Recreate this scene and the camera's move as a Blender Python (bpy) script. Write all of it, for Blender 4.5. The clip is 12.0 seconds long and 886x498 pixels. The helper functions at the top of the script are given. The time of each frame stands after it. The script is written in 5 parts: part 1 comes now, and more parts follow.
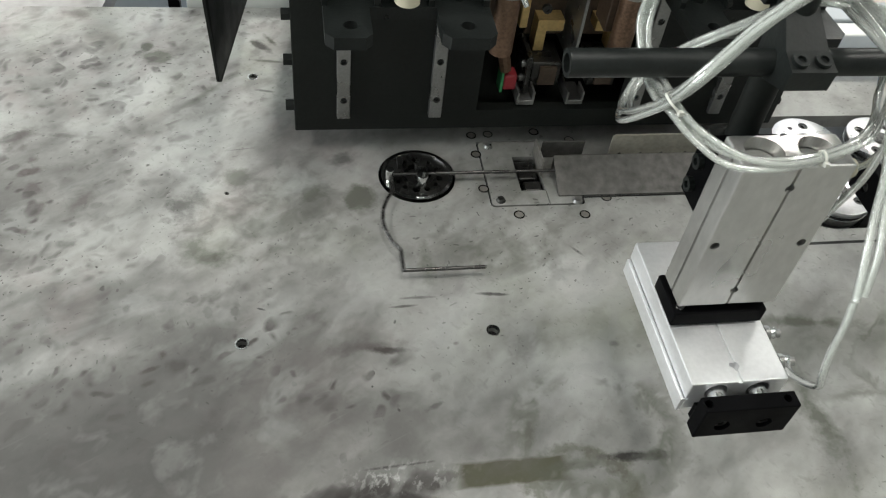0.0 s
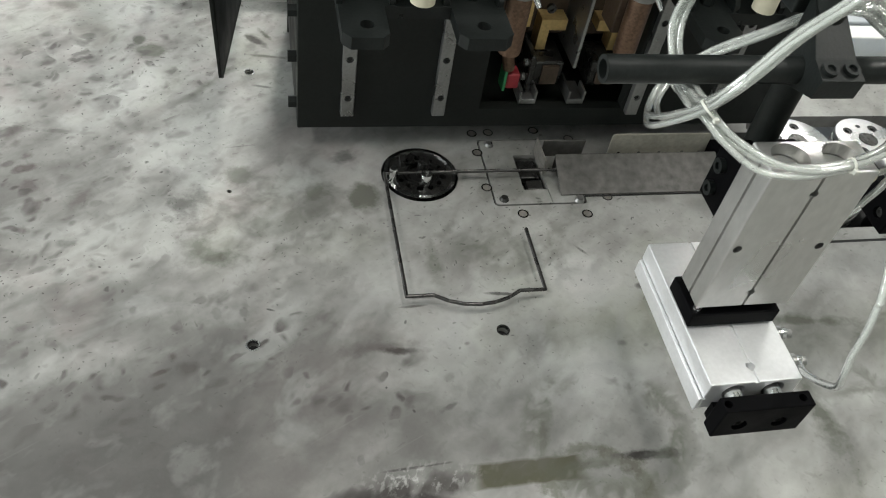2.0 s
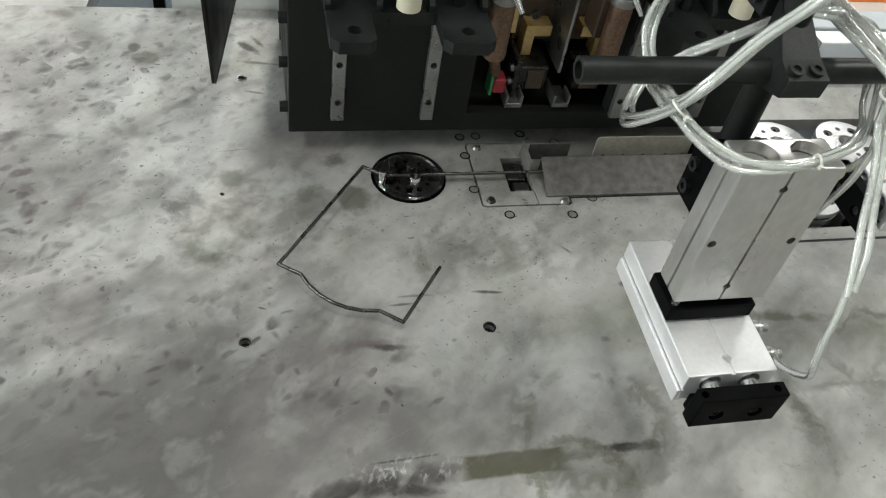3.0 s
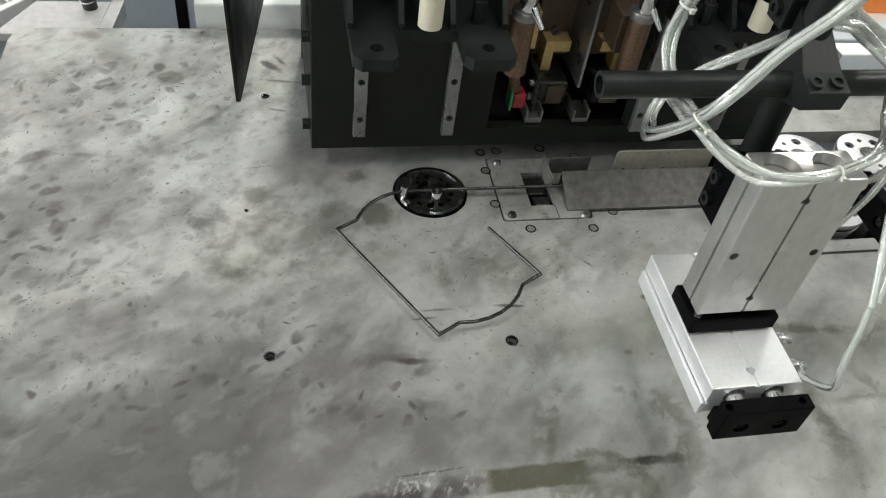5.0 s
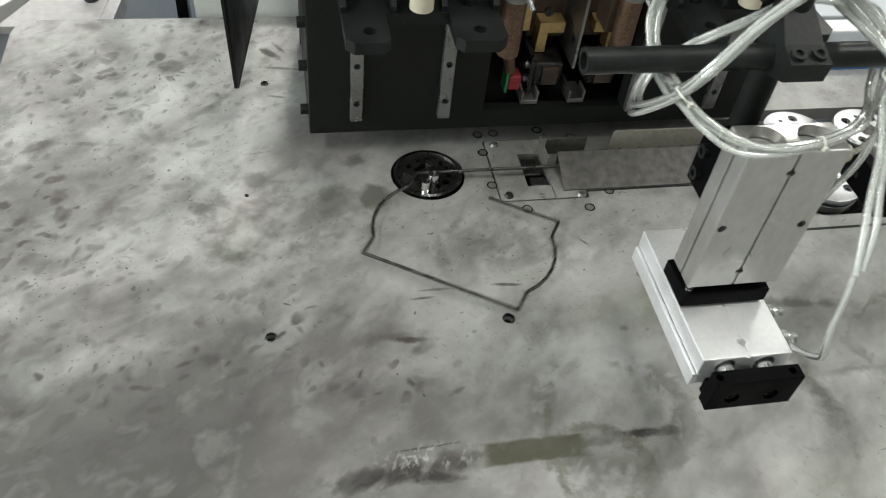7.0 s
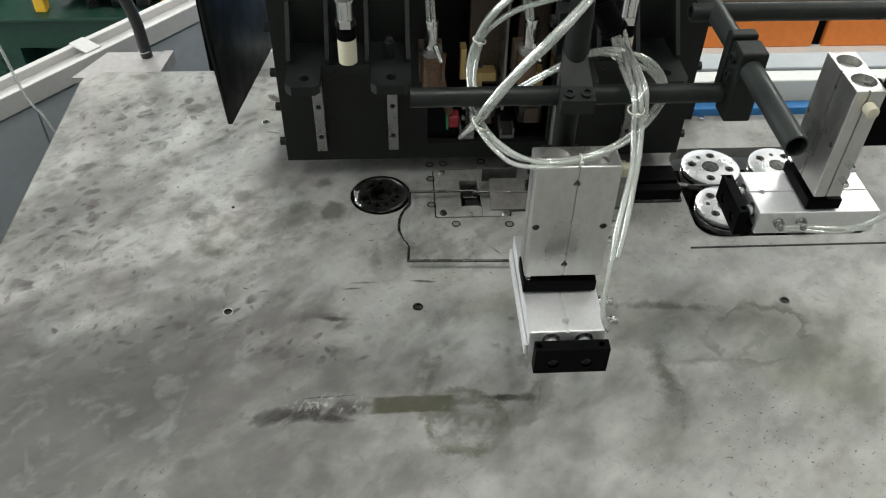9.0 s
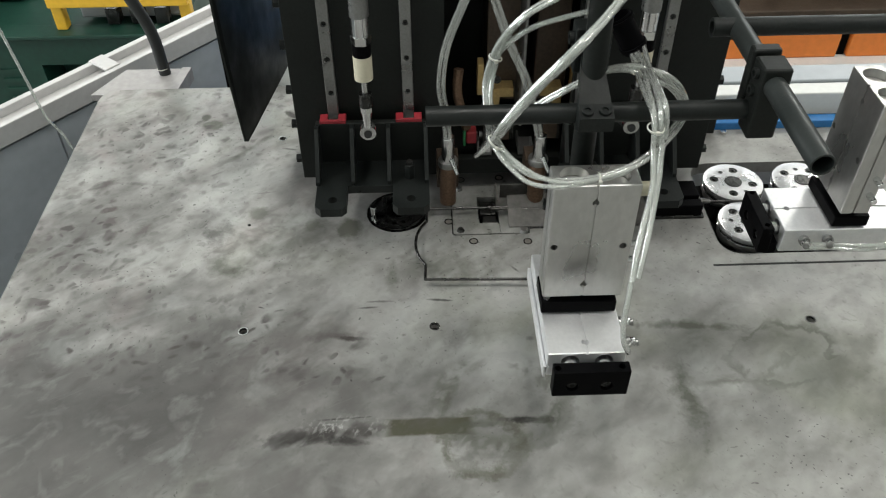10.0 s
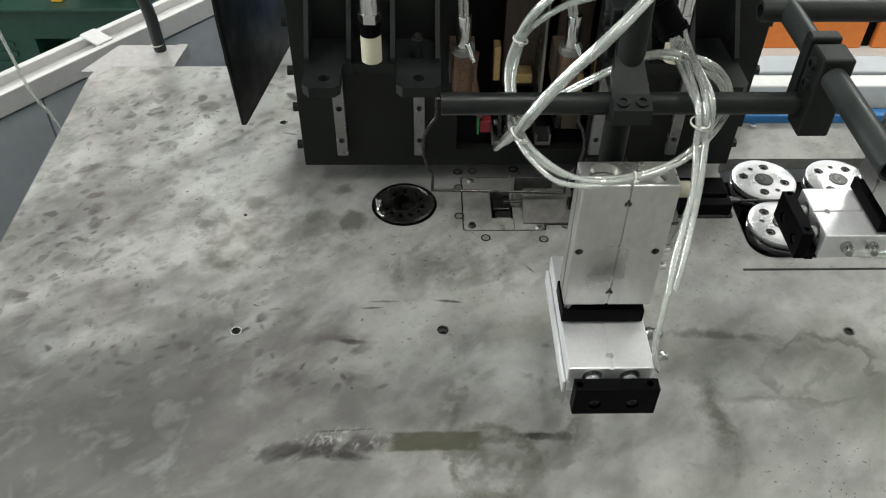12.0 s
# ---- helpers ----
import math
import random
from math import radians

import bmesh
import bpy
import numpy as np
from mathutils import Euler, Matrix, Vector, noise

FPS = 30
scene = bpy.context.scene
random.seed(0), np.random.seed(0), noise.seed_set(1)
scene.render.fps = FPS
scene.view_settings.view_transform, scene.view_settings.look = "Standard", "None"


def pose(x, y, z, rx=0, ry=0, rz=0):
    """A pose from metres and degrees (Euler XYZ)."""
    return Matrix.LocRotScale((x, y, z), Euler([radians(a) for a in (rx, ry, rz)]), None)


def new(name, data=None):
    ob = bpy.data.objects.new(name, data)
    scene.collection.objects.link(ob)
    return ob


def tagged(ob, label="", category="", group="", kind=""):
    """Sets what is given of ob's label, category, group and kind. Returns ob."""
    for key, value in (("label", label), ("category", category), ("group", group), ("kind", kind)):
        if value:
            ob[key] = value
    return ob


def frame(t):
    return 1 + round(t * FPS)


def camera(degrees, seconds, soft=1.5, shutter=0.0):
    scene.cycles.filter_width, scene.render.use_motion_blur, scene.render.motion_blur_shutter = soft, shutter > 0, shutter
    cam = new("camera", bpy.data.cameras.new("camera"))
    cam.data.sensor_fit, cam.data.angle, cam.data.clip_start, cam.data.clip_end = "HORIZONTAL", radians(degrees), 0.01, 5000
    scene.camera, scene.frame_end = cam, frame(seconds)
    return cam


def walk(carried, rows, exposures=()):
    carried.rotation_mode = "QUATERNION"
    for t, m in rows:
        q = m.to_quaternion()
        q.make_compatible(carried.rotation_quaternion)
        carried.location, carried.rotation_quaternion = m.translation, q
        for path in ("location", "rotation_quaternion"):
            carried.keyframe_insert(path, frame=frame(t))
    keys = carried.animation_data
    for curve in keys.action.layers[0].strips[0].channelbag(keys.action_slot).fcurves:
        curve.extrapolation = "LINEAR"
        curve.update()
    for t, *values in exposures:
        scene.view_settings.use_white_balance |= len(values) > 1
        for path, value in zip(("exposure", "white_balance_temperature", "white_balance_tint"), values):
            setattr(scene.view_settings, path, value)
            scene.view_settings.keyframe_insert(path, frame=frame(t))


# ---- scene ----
cam = camera(56.3, 12.0, soft=1.1, shutter=0.5)
METRES, EYE, TILT, LEAN, TURN = 0.78, 1.65, 0.0, 0.0, -13.8
ROWS = [
    (0.0, 0.0, 0.0, 0.0, 5.83, -47.43, -5.38),
    (0.5, -0.0522, 0.0181, -0.0067, 4.01, -47.41, -6.29),
    (1.0, -0.0698, 0.0118, -0.0073, 3.36, -47.78, -6.65),
    (1.5, -0.0788, 0.0083, -0.0026, 3.69, -47.94, -7.18),
    (2.0, -0.0857, 0.005, -0.0001, 3.94, -47.87, -7.55),
    (2.5, -0.0791, -0.0153, 0.0034, 3.96, -47.75, -7.61),
    (3.0, -0.0697, -0.0304, 0.0172, 3.57, -47.18, -7.51),
    (5.0, -0.0756, -0.0395, 0.0233, 4.19, -46.2, -6.32),
    (5.5, -0.0812, -0.0308, 0.0136, 4.35, -46.65, -6.03),
    (6.0, -0.083, -0.0273, 0.0126, 4.72, -46.89, -5.76),
    (6.5, -0.0715, -0.0306, 0.0147, 4.31, -47.17, -5.67),
    (7.0, -0.0502, -0.0639, 0.0299, 4.01, -46.9, -5.12),
    (7.5, 0.0757, -0.1402, 0.097, 5.01, -45.83, -3.51),
    (9.5, 0.3782, -0.348, 0.24, 11.86, -43.15, -0.15),
    (10.0, 0.3615, -0.3008, 0.2266, 11.87, -42.86, 0.33),
    (10.5, 0.3408, -0.2749, 0.2032, 11.85, -42.93, 0.28),
    (11.0, 0.3274, -0.2782, 0.1996, 12.35, -43.17, 0.16),
    (11.5, 0.3198, -0.2582, 0.185, 12.69, -43.55, -0.26),
    (12.0, 0.3185, -0.1939, 0.157, 12.77, -43.96, -0.56),
]
walk(cam, [(t, pose(0, 0, EYE, TILT, LEAN, TURN) @ pose(METRES * x, METRES * y, METRES * z, 90 + pitch, roll, yaw)) for t, x, y, z, yaw, pitch, roll in ROWS],
     exposures=[(0.0, 0.05), (0.5, 0.09), (7.0, 0.11), (9.4, -0.15), (11.0, -0.15), (12.0, -0.06)])


# ---- light ----
def nodes_of(mat):
    mat.use_nodes = True
    nt = mat.node_tree
    return nt, nt.nodes["Principled BSDF"]


world = bpy.data.worlds.new("hall_air")
scene.world = world
world.use_nodes = True
world.node_tree.nodes["Background"].inputs[0].default_value = (0.75, 0.85, 1.0, 1)
world.node_tree.nodes["Background"].inputs[1].default_value = 0.25


def lamp(name, x, y, z, sx, sy, watts, colour=(1.0, 0.98, 0.925)):
    data = bpy.data.lights.new(name, "AREA")
    data.shape, data.size, data.size_y, data.energy, data.color = "RECTANGLE", sx, sy, watts, colour
    ob = new(name, data)
    ob.matrix_world = pose(x, y, z)
    return ob


LAMPS = [(-2.6, 0.4, 85), (0.7, 0.3, 50), (3.6, 0.5, 85), (-2.6, 5.2, 90), (0.9, 5.4, 100), (4.2, 5.2, 90), (-2.4, -3.4, 8), (0.7, -3.4, 8), (3.6, -3.4, 8)]
for lx, ly, watts in LAMPS:
    lamp("hall_lamp", lx, ly, 4.6, 0.5, 1.6, watts)
# fill panels added north and west to brighten the table and metal sides
north_fill = lamp("added_window_light", 1.0, 8.98, 3.2, 10.9, 2.3, 300, (0.95, 1.0, 1.0))
north_fill.matrix_world = pose(1.0, 8.98, 3.2, -90, 0, 0)
west_fill = lamp("added_window_light", -5.98, 2.0, 2.6, 2.3, 7.9, 460, (0.95, 1.0, 1.0))
west_fill.matrix_world = pose(-5.98, 2.0, 2.6, 0, -90, 0)

# ---- materials ----
TABLE = 0.816


def material(name, colour, rough=0.5, metal=0.0, grain=60.0, vary=0.25, bump=0.1, stretch=(1, 1, 1), coat=0.0, spread=0.15, gloss=0.5):
    """A surface with two scales of variation in tone and roughness, and a fine relief."""
    mat = bpy.data.materials.new(name)
    nt, bs = nodes_of(mat)
    N, K = nt.nodes, nt.links
    tc = N.new("ShaderNodeTexCoord")
    mp = N.new("ShaderNodeMapping")
    mp.inputs["Scale"].default_value = stretch
    K.new(tc.outputs["Object"], mp.inputs[0])
    fine = N.new("ShaderNodeTexNoise")
    fine.inputs["Scale"].default_value, fine.inputs["Detail"].default_value = grain * 6, 4
    broad = N.new("ShaderNodeTexNoise")
    broad.inputs["Scale"].default_value, broad.inputs["Detail"].default_value = grain * 0.5, 6
    for n in (fine, broad):
        K.new(mp.outputs[0], n.inputs["Vector"])
    add = N.new("ShaderNodeMath")
    add.operation = "ADD"
    K.new(fine.outputs["Fac"], add.inputs[0])
    K.new(broad.outputs["Fac"], add.inputs[1])
    ramp = N.new("ShaderNodeMapRange")
    ramp.inputs[1].default_value, ramp.inputs[2].default_value = 0.6, 1.4
    ramp.inputs[3].default_value, ramp.inputs[4].default_value = 1 - vary, 1 + vary
    K.new(add.outputs[0], ramp.inputs[0])
    mul = N.new("ShaderNodeMixRGB")
    mul.blend_type = "MULTIPLY"
    mul.inputs[0].default_value = 1
    mul.inputs[1].default_value = (*colour, 1)
    K.new(ramp.outputs[0], mul.inputs[2])
    K.new(mul.outputs[0], bs.inputs["Base Color"])
    rr = N.new("ShaderNodeMapRange")
    rr.inputs[1].default_value, rr.inputs[2].default_value = 0.3, 0.7
    rr.inputs[3].default_value, rr.inputs[4].default_value = max(0.04, rough - spread), min(1, rough + spread)
    K.new(broad.outputs["Fac"], rr.inputs[0])
    K.new(rr.outputs[0], bs.inputs["Roughness"])
    bs.inputs["Metallic"].default_value = metal
    bs.inputs["Specular IOR Level"].default_value = gloss
    bs.inputs["Coat Weight"].default_value = coat
    if bump:
        bp = N.new("ShaderNodeBump")
        bp.inputs["Strength"].default_value, bp.inputs["Distance"].default_value = bump, 0.002
        K.new(fine.outputs["Fac"], bp.inputs["Height"])
        K.new(bp.outputs[0], bs.inputs["Normal"])
    return mat


BLACK = material("black_painted_steel", (0.0078, 0.0094, 0.0083), 0.55, 0.0, 30, 0.35, 0.12, gloss=0.26)
BLACK_EDGE = material("worn_black_steel", (0.010, 0.012, 0.0115), 0.42, 0.05, 40, 0.4, 0.1, gloss=0.28)
ANOD = material("black_anodised_aluminium", (0.0026, 0.0026, 0.003), 0.45, 0.0, 50, 0.3, 0.05, gloss=0.03)
ALU = material("brushed_aluminium", (0.56, 0.555, 0.54), 0.34, 0.92, 22, 0.12, 0.015, (1, 1, 0.5))
ALU_TOP = material("machined_aluminium", (0.76, 0.76, 0.77), 0.40, 0.7, 30, 0.08, 0.02)
ROLLER = material("turned_roller_steel", (0.50, 0.50, 0.51), 0.33, 0.9, 30, 0.12, 0.02)
TUBE = material("grey_enamelled_tube", (0.022, 0.026, 0.025), 0.42, 0.1, 30, 0.3, 0.05)
TRAY = material("oiled_tray_sheet", (0.085, 0.082, 0.077), 0.5, 0.3, 14, 0.55, 0.03, spread=0.12, gloss=0.3)
SHELF = material("dusty_shelf_paint", (0.34, 0.325, 0.32), 0.5, 0.2, 10, 0.2, 0.03)
RAIL = material("ground_rail_steel", (0.27, 0.27, 0.265), 0.36, 0.85, 50, 0.2, 0.05)
CHROME = material("bright_chrome", (0.72, 0.72, 0.72), 0.16, 1.0, 60, 0.08, 0.02, spread=0.06)
DARKSTEEL = material("oiled_tool_steel", (0.05, 0.05, 0.048), 0.28, 0.8, 60, 0.5, 0.15)
WIRE = material("drawn_steel_wire", (0.07, 0.068, 0.066), 0.30, 0.85, 80, 0.06, 0.0)
SHEET = material("stained_sheet_steel", (0.26, 0.245, 0.225), 0.42, 0.6, 25, 0.35, 0.1)
BEIGE = material("dusty_steel_strip", (0.42, 0.40, 0.34), 0.5, 0.4, 25, 0.25, 0.1)
# near-black standing in for shade in recesses; also on some dark parts
HOLE = material("recess_shade_and_dark_steel", (0.012, 0.012, 0.012), 0.6, 0.3, 60, 0.4, 0.1)
COPPER = material("tarnished_copper", (0.17, 0.105, 0.07), 0.45, 0.65, 40, 0.5, 0.2)
BROWN = material("brown_laminate", (0.062, 0.042, 0.029), 0.5, 0.1, 30, 0.4, 0.2)
BRASS = material("brass_plate", (0.52, 0.37, 0.16), 0.42, 0.5, 30, 0.25, 0.1)
RED = material("red_plastic", (0.26, 0.02, 0.028), 0.45, 0, 40, 0.2, 0.05)
GREEN = material("green_varnish", (0.03, 0.22, 0.08), 0.5, 0, 40, 0.3, 0.05)
TIE = material("white_nylon", (0.55, 0.55, 0.50), 0.4, 0, 30, 0.05, 0.03)
NYLON = material("ivory_nylon", (0.56, 0.52, 0.40), 0.5, 0, 30, 0.08, 0.05)
WHITE = material("white_painted_steel", (0.74, 0.75, 0.73), 0.42, 0, 12, 0.07, 0.06)
RAILWHITE = material("dulled_white_rail_paint", (0.56, 0.55, 0.545), 0.45, 0, 12, 0.10, 0.06)
GREY = material("pale_grey_panel", (0.40, 0.43, 0.46), 0.4, 0, 6, 0.10, 0.05)
CONCRETE = material("concrete_floor", (0.26, 0.27, 0.25), 0.55, 0, 3, 0.25, 0.2)
HALLWALL = material("hall_plaster", (0.50, 0.52, 0.50), 0.8, 0, 2, 0.1, 0.1)
MGREEN = material("green_machine_paint", (0.007, 0.040, 0.027), 0.45, 0, 8, 0.35, 0.08)
YELLOW = material("yellow_paint", (0.72, 0.42, 0.03), 0.45, 0, 8, 0.15, 0.06)
ORANGE = material("orange_paint", (0.80, 0.23, 0.04), 0.42, 0, 6, 0.12, 0.05)
BLUE = material("blue_paint", (0.02, 0.16, 0.42), 0.4, 0, 10, 0.2, 0.05)
RUBBER = material("black_rubber_cable", (0.02, 0.022, 0.022), 0.5, 0, 60, 0.2, 0.05)
BASEGREY = material("machine_base_paint", (0.34, 0.36, 0.38), 0.5, 0, 6, 0.12, 0.06)


def clear_plastic():
    mat = bpy.data.materials.new("clear_hose_plastic")
    nt, bs = nodes_of(mat)
    N, K = nt.nodes, nt.links
    bs.inputs["Base Color"].default_value = (0.96, 0.97, 0.94, 1)
    bs.inputs["Roughness"].default_value = 0.14
    bs.inputs["IOR"].default_value = 1.45
    tr = N.new("ShaderNodeBsdfTransparent")
    tr.inputs[0].default_value = (0.93, 0.95, 0.93, 1)
    lw = N.new("ShaderNodeLayerWeight")
    lw.inputs[0].default_value = 0.42
    ns = N.new("ShaderNodeTexNoise")
    ns.inputs["Scale"].default_value = 45
    mr = N.new("ShaderNodeMapRange")
    mr.inputs[3].default_value, mr.inputs[4].default_value = 0.12, 0.32
    K.new(ns.outputs["Fac"], mr.inputs[0])
    mix = N.new("ShaderNodeMixShader")
    K.new(mr.outputs[0], mix.inputs[0])
    K.new(tr.outputs[0], mix.inputs[1])
    K.new(bs.outputs[0], mix.inputs[2])
    gl = N.new("ShaderNodeBsdfGlossy")
    gl.inputs["Roughness"].default_value = 0.13
    mix2 = N.new("ShaderNodeMixShader")
    K.new(lw.outputs["Facing"], mix2.inputs[0])
    K.new(mix.outputs[0], mix2.inputs[1])
    K.new(gl.outputs[0], mix2.inputs[2])
    K.new(mix2.outputs[0], N["Material Output"].inputs["Surface"])
    return mat


CLEAR = clear_plastic()


def table_steel():
    """Worn ground steel: cloudy polish, smears, stains and oil marks at their own places, and broad painted shading."""
    mat = bpy.data.materials.new("worn_table_steel")
    nt, bs = nodes_of(mat)
    N, K = nt.nodes, nt.links
    tc = N.new("ShaderNodeTexCoord")
    co = tc.outputs["Object"]

    def tex(scale, detail, rough, distort, stretch=(1, 1, 1), turn=0.0):
        mp = N.new("ShaderNodeMapping")
        mp.vector_type = "TEXTURE"
        mp.inputs["Scale"].default_value, mp.inputs["Rotation"].default_value = [1 / s for s in stretch], (0, 0, -turn)
        K.new(co, mp.inputs[0])
        n = N.new("ShaderNodeTexNoise")
        n.inputs["Scale"].default_value, n.inputs["Detail"].default_value = scale, detail
        n.inputs["Roughness"].default_value, n.inputs["Distortion"].default_value = rough, distort
        K.new(mp.outputs[0], n.inputs["Vector"])
        return n.outputs["Fac"]

    def rng(v, a, b, c, d):
        m = N.new("ShaderNodeMapRange")
        m.inputs[1].default_value, m.inputs[2].default_value = a, b
        m.inputs[3].default_value, m.inputs[4].default_value = c, d
        K.new(v, m.inputs[0])
        return m.outputs[0]

    def op(kind, a, b):
        m = N.new("ShaderNodeMath")
        m.operation = kind
        for i, v in enumerate((a, b)):
            if isinstance(v, (int, float)):
                m.inputs[i].default_value = v
            else:
                K.new(v, m.inputs[i])
        return m.outputs[0]

    def mix(fac, a, b):
        m = N.new("ShaderNodeMixRGB")
        K.new(fac, m.inputs[0])
        for i, v in ((1, a), (2, b)):
            if isinstance(v, tuple):
                m.inputs[i].default_value = (*v, 1)
            else:
                K.new(v, m.inputs[i])
        return m.outputs[0]

    cloud = tex(3.8, 5, 0.55, 0.1)
    smear = tex(9.0, 4, 0.52, 0.12, (1, 1.5, 1), -0.7)
    spots = tex(17.0, 3, 0.5, 0.1, (1, 1.5, 1), -0.75)
    small = tex(75.0, 2, 0.5, 0.5, (1, 1.6, 1), 0.9)
    fine = tex(240.0, 3, 0.6, 0)
    scr = tex(150.0, 2, 0.5, 0.3, (0.08, 1, 1), -0.5)
    gate = tex(3.0, 2, 0.5, 0.3)
    warp = N.new("ShaderNodeTexNoise")
    warp.inputs["Scale"].default_value, warp.inputs["Detail"].default_value = 14.0, 3
    K.new(co, warp.inputs["Vector"])
    bend_co = N.new("ShaderNodeMixRGB")
    bend_co.blend_type = "LINEAR_LIGHT"
    bend_co.inputs[0].default_value = 0.035
    K.new(co, bend_co.inputs[1])
    K.new(warp.outputs["Color"], bend_co.inputs[2])

    def dabs(scale, stretch, turn, size, soft):
        """Scattered oval smudges of uneven size."""
        mp = N.new("ShaderNodeMapping")
        mp.vector_type = "TEXTURE"
        mp.inputs["Scale"].default_value, mp.inputs["Rotation"].default_value = [1 / s for s in stretch], (0, 0, -turn)
        K.new(bend_co.outputs[0], mp.inputs[0])
        v = N.new("ShaderNodeTexVoronoi")
        v.voronoi_dimensions = "2D"
        v.inputs["Scale"].default_value = scale
        K.new(mp.outputs[0], v.inputs["Vector"])
        sep = N.new("ShaderNodeSeparateColor")
        K.new(v.outputs["Color"], sep.inputs[0])
        radius = rng(sep.outputs[0], 0.35, 1.0, 0.0, size)
        return rng(op("SUBTRACT", radius, v.outputs["Distance"]), 0.0, soft, 0, 1)

    left = N.new("ShaderNodeSeparateXYZ")
    K.new(co, left.inputs[0])
    handled = rng(op("ADD", left.outputs[0], op("MULTIPLY", gate, 0.9)), 0.75, 0.25, 0.12, 1)
    base = mix(rng(cloud, 0.36, 0.64, 0, 1), (0.215, 0.214, 0.204), (0.40, 0.398, 0.382))
    mottle = tex(24.0, 3, 0.55, 0.3, (1, 1.35, 1), -0.7)
    base = mix(rng(smear, 0.53, 0.72, 0, 0.32), base, (0.53, 0.53, 0.515))
    base = mix(rng(smear, 0.48, 0.33, 0, 0.42), base, (0.095, 0.092, 0.087))
    base = mix(rng(spots, 0.53, 0.74, 0, 0.36), base, (0.14, 0.134, 0.13))
    base = mix(op("MULTIPLY", dabs(11.0, (1, 1.2, 1), 0.4, 0.40, 0.35), 0.10), base, (0.55, 0.55, 0.54))
    base = mix(rng(small, 0.60, 0.76, 0, 0.32), base, (0.13, 0.126, 0.12))
    base = mix(op("MULTIPLY", dabs(46.0, (1, 1.8, 1), -0.5, 0.15, 0.08), rng(gate, 0.42, 0.60, 0.1, 0.9)), base, (0.05, 0.046, 0.044))
    rust = tex(7.0, 4, 0.6, 0.5)
    base = mix(op("MULTIPLY", rng(rust, 0.50, 0.68, 0, 0.5), handled), base, (0.27, 0.225, 0.222))
    olive = tex(4.0, 3, 0.5, 0.4)
    base = mix(rng(olive, 0.55, 0.72, 0, 0.4), base, (0.22, 0.235, 0.17))
    def oval(x, y, a, b):
        """A soft oval that fades out towards its rim."""
        mp = N.new("ShaderNodeMapping")
        mp.vector_type = "TEXTURE"
        mp.inputs["Location"].default_value, mp.inputs["Scale"].default_value = (x, y, 0), (a, b, 1e3)
        K.new(co, mp.inputs[0])
        ln = N.new("ShaderNodeVectorMath")
        ln.operation = "LENGTH"
        K.new(mp.outputs[0], ln.inputs[0])
        return rng(ln.outputs["Value"], 1.0, 0.3, 0, 1)

    wob = tex(38.0, 4, 0.65, 0)
    # stains and painted shading: x, y, half length, half width, turn, softness, strength, colour, ring
    def stain_or_shading(x, y, a, b, turn, soft, power, colour, ring=0):
        mp = N.new("ShaderNodeMapping")
        mp.vector_type = "TEXTURE"
        mp.inputs["Location"].default_value = (x, y, 0)
        mp.inputs["Rotation"].default_value = (0, 0, turn)
        mp.inputs["Scale"].default_value = (a, b, 1e3)
        K.new(spot_co, mp.inputs[0])
        if ring == 2:
            both = N.new("ShaderNodeSeparateXYZ")
            K.new(mp.outputs[0], both.inputs[0])
            reach = op("MAXIMUM", op("ABSOLUTE", both.outputs[0], 0), op("ABSOLUTE", both.outputs[1], 0))
        else:
            ln = N.new("ShaderNodeVectorMath")
            ln.operation = "LENGTH"
            K.new(mp.outputs[0], ln.inputs[0])
            reach = ln.outputs["Value"]
        power = min(0.78 if a > 0.15 else 0.95, power * (1.15 if ring == 1 or a > 0.15 else 1.35))
        sway = 0.22 if ring == 1 else 0.10 if ring else 0.18 * soft + 0.06 if a > 0.13 else 0.45 * soft + 0.1
        d = op("ADD", reach, rng(smear if a > 0.13 else mottle if a > 0.06 else wob, 0.3, 0.7, -sway, sway))
        if ring == 1:
            d = op("ADD", op("ABSOLUTE", op("SUBTRACT", d, 1.0), 0), 1 - soft)
        mask = rng(d, 1.0, 1.0 - soft * (0.8 if ring == 1 else 1), 0, power)
        if ring == 1:
            mask = op("MULTIPLY", mask, rng(mottle, 0.40, 0.56, 0.5, 1.0))
        laid[colour] = op("MAXIMUM", laid[colour], mask) if colour in laid else mask

    laid, spot_co = {}, co

    def in_turn():
        """Lets the next stains and shading wait until the ones so far are worked out (the shift is far below a micron).
        """
        nonlocal spot_co
        total = 0.0
        for mask in laid.values():
            total = op("ADD", mask, total)
        wait = N.new("ShaderNodeVectorMath")
        wait.operation = "MULTIPLY_ADD"
        K.new(total, wait.inputs[0])
        wait.inputs[1].default_value = (1e-9, 1e-9, 1e-9)
        K.new(co, wait.inputs[2])
        spot_co = wait.outputs[0]

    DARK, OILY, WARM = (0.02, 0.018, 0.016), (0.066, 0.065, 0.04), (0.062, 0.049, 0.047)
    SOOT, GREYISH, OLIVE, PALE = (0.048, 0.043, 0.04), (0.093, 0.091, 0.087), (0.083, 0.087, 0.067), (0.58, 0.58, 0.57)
    # the first three paint the dimmer light at the front left into the colour
    stain_or_shading(-0.330, 0.400, 0.50, 0.30, 0.45, 0.5, 0.72, GREYISH)
    stain_or_shading(-0.060, 0.330, 0.42, 0.25, 0.05, 0.8, 0.66, GREYISH)
    stain_or_shading(0.080, 0.520, 0.22, 0.12, 0.05, 0.95, 0.5, GREYISH)
    stain_or_shading(0.216, 0.414, 0.070, 0.017, 0.0, 0.25, 0.80, OILY, 2)
    stain_or_shading(0.060, 0.404, 0.105, 0.018, 0.12, 0.7, 0.80, SOOT)
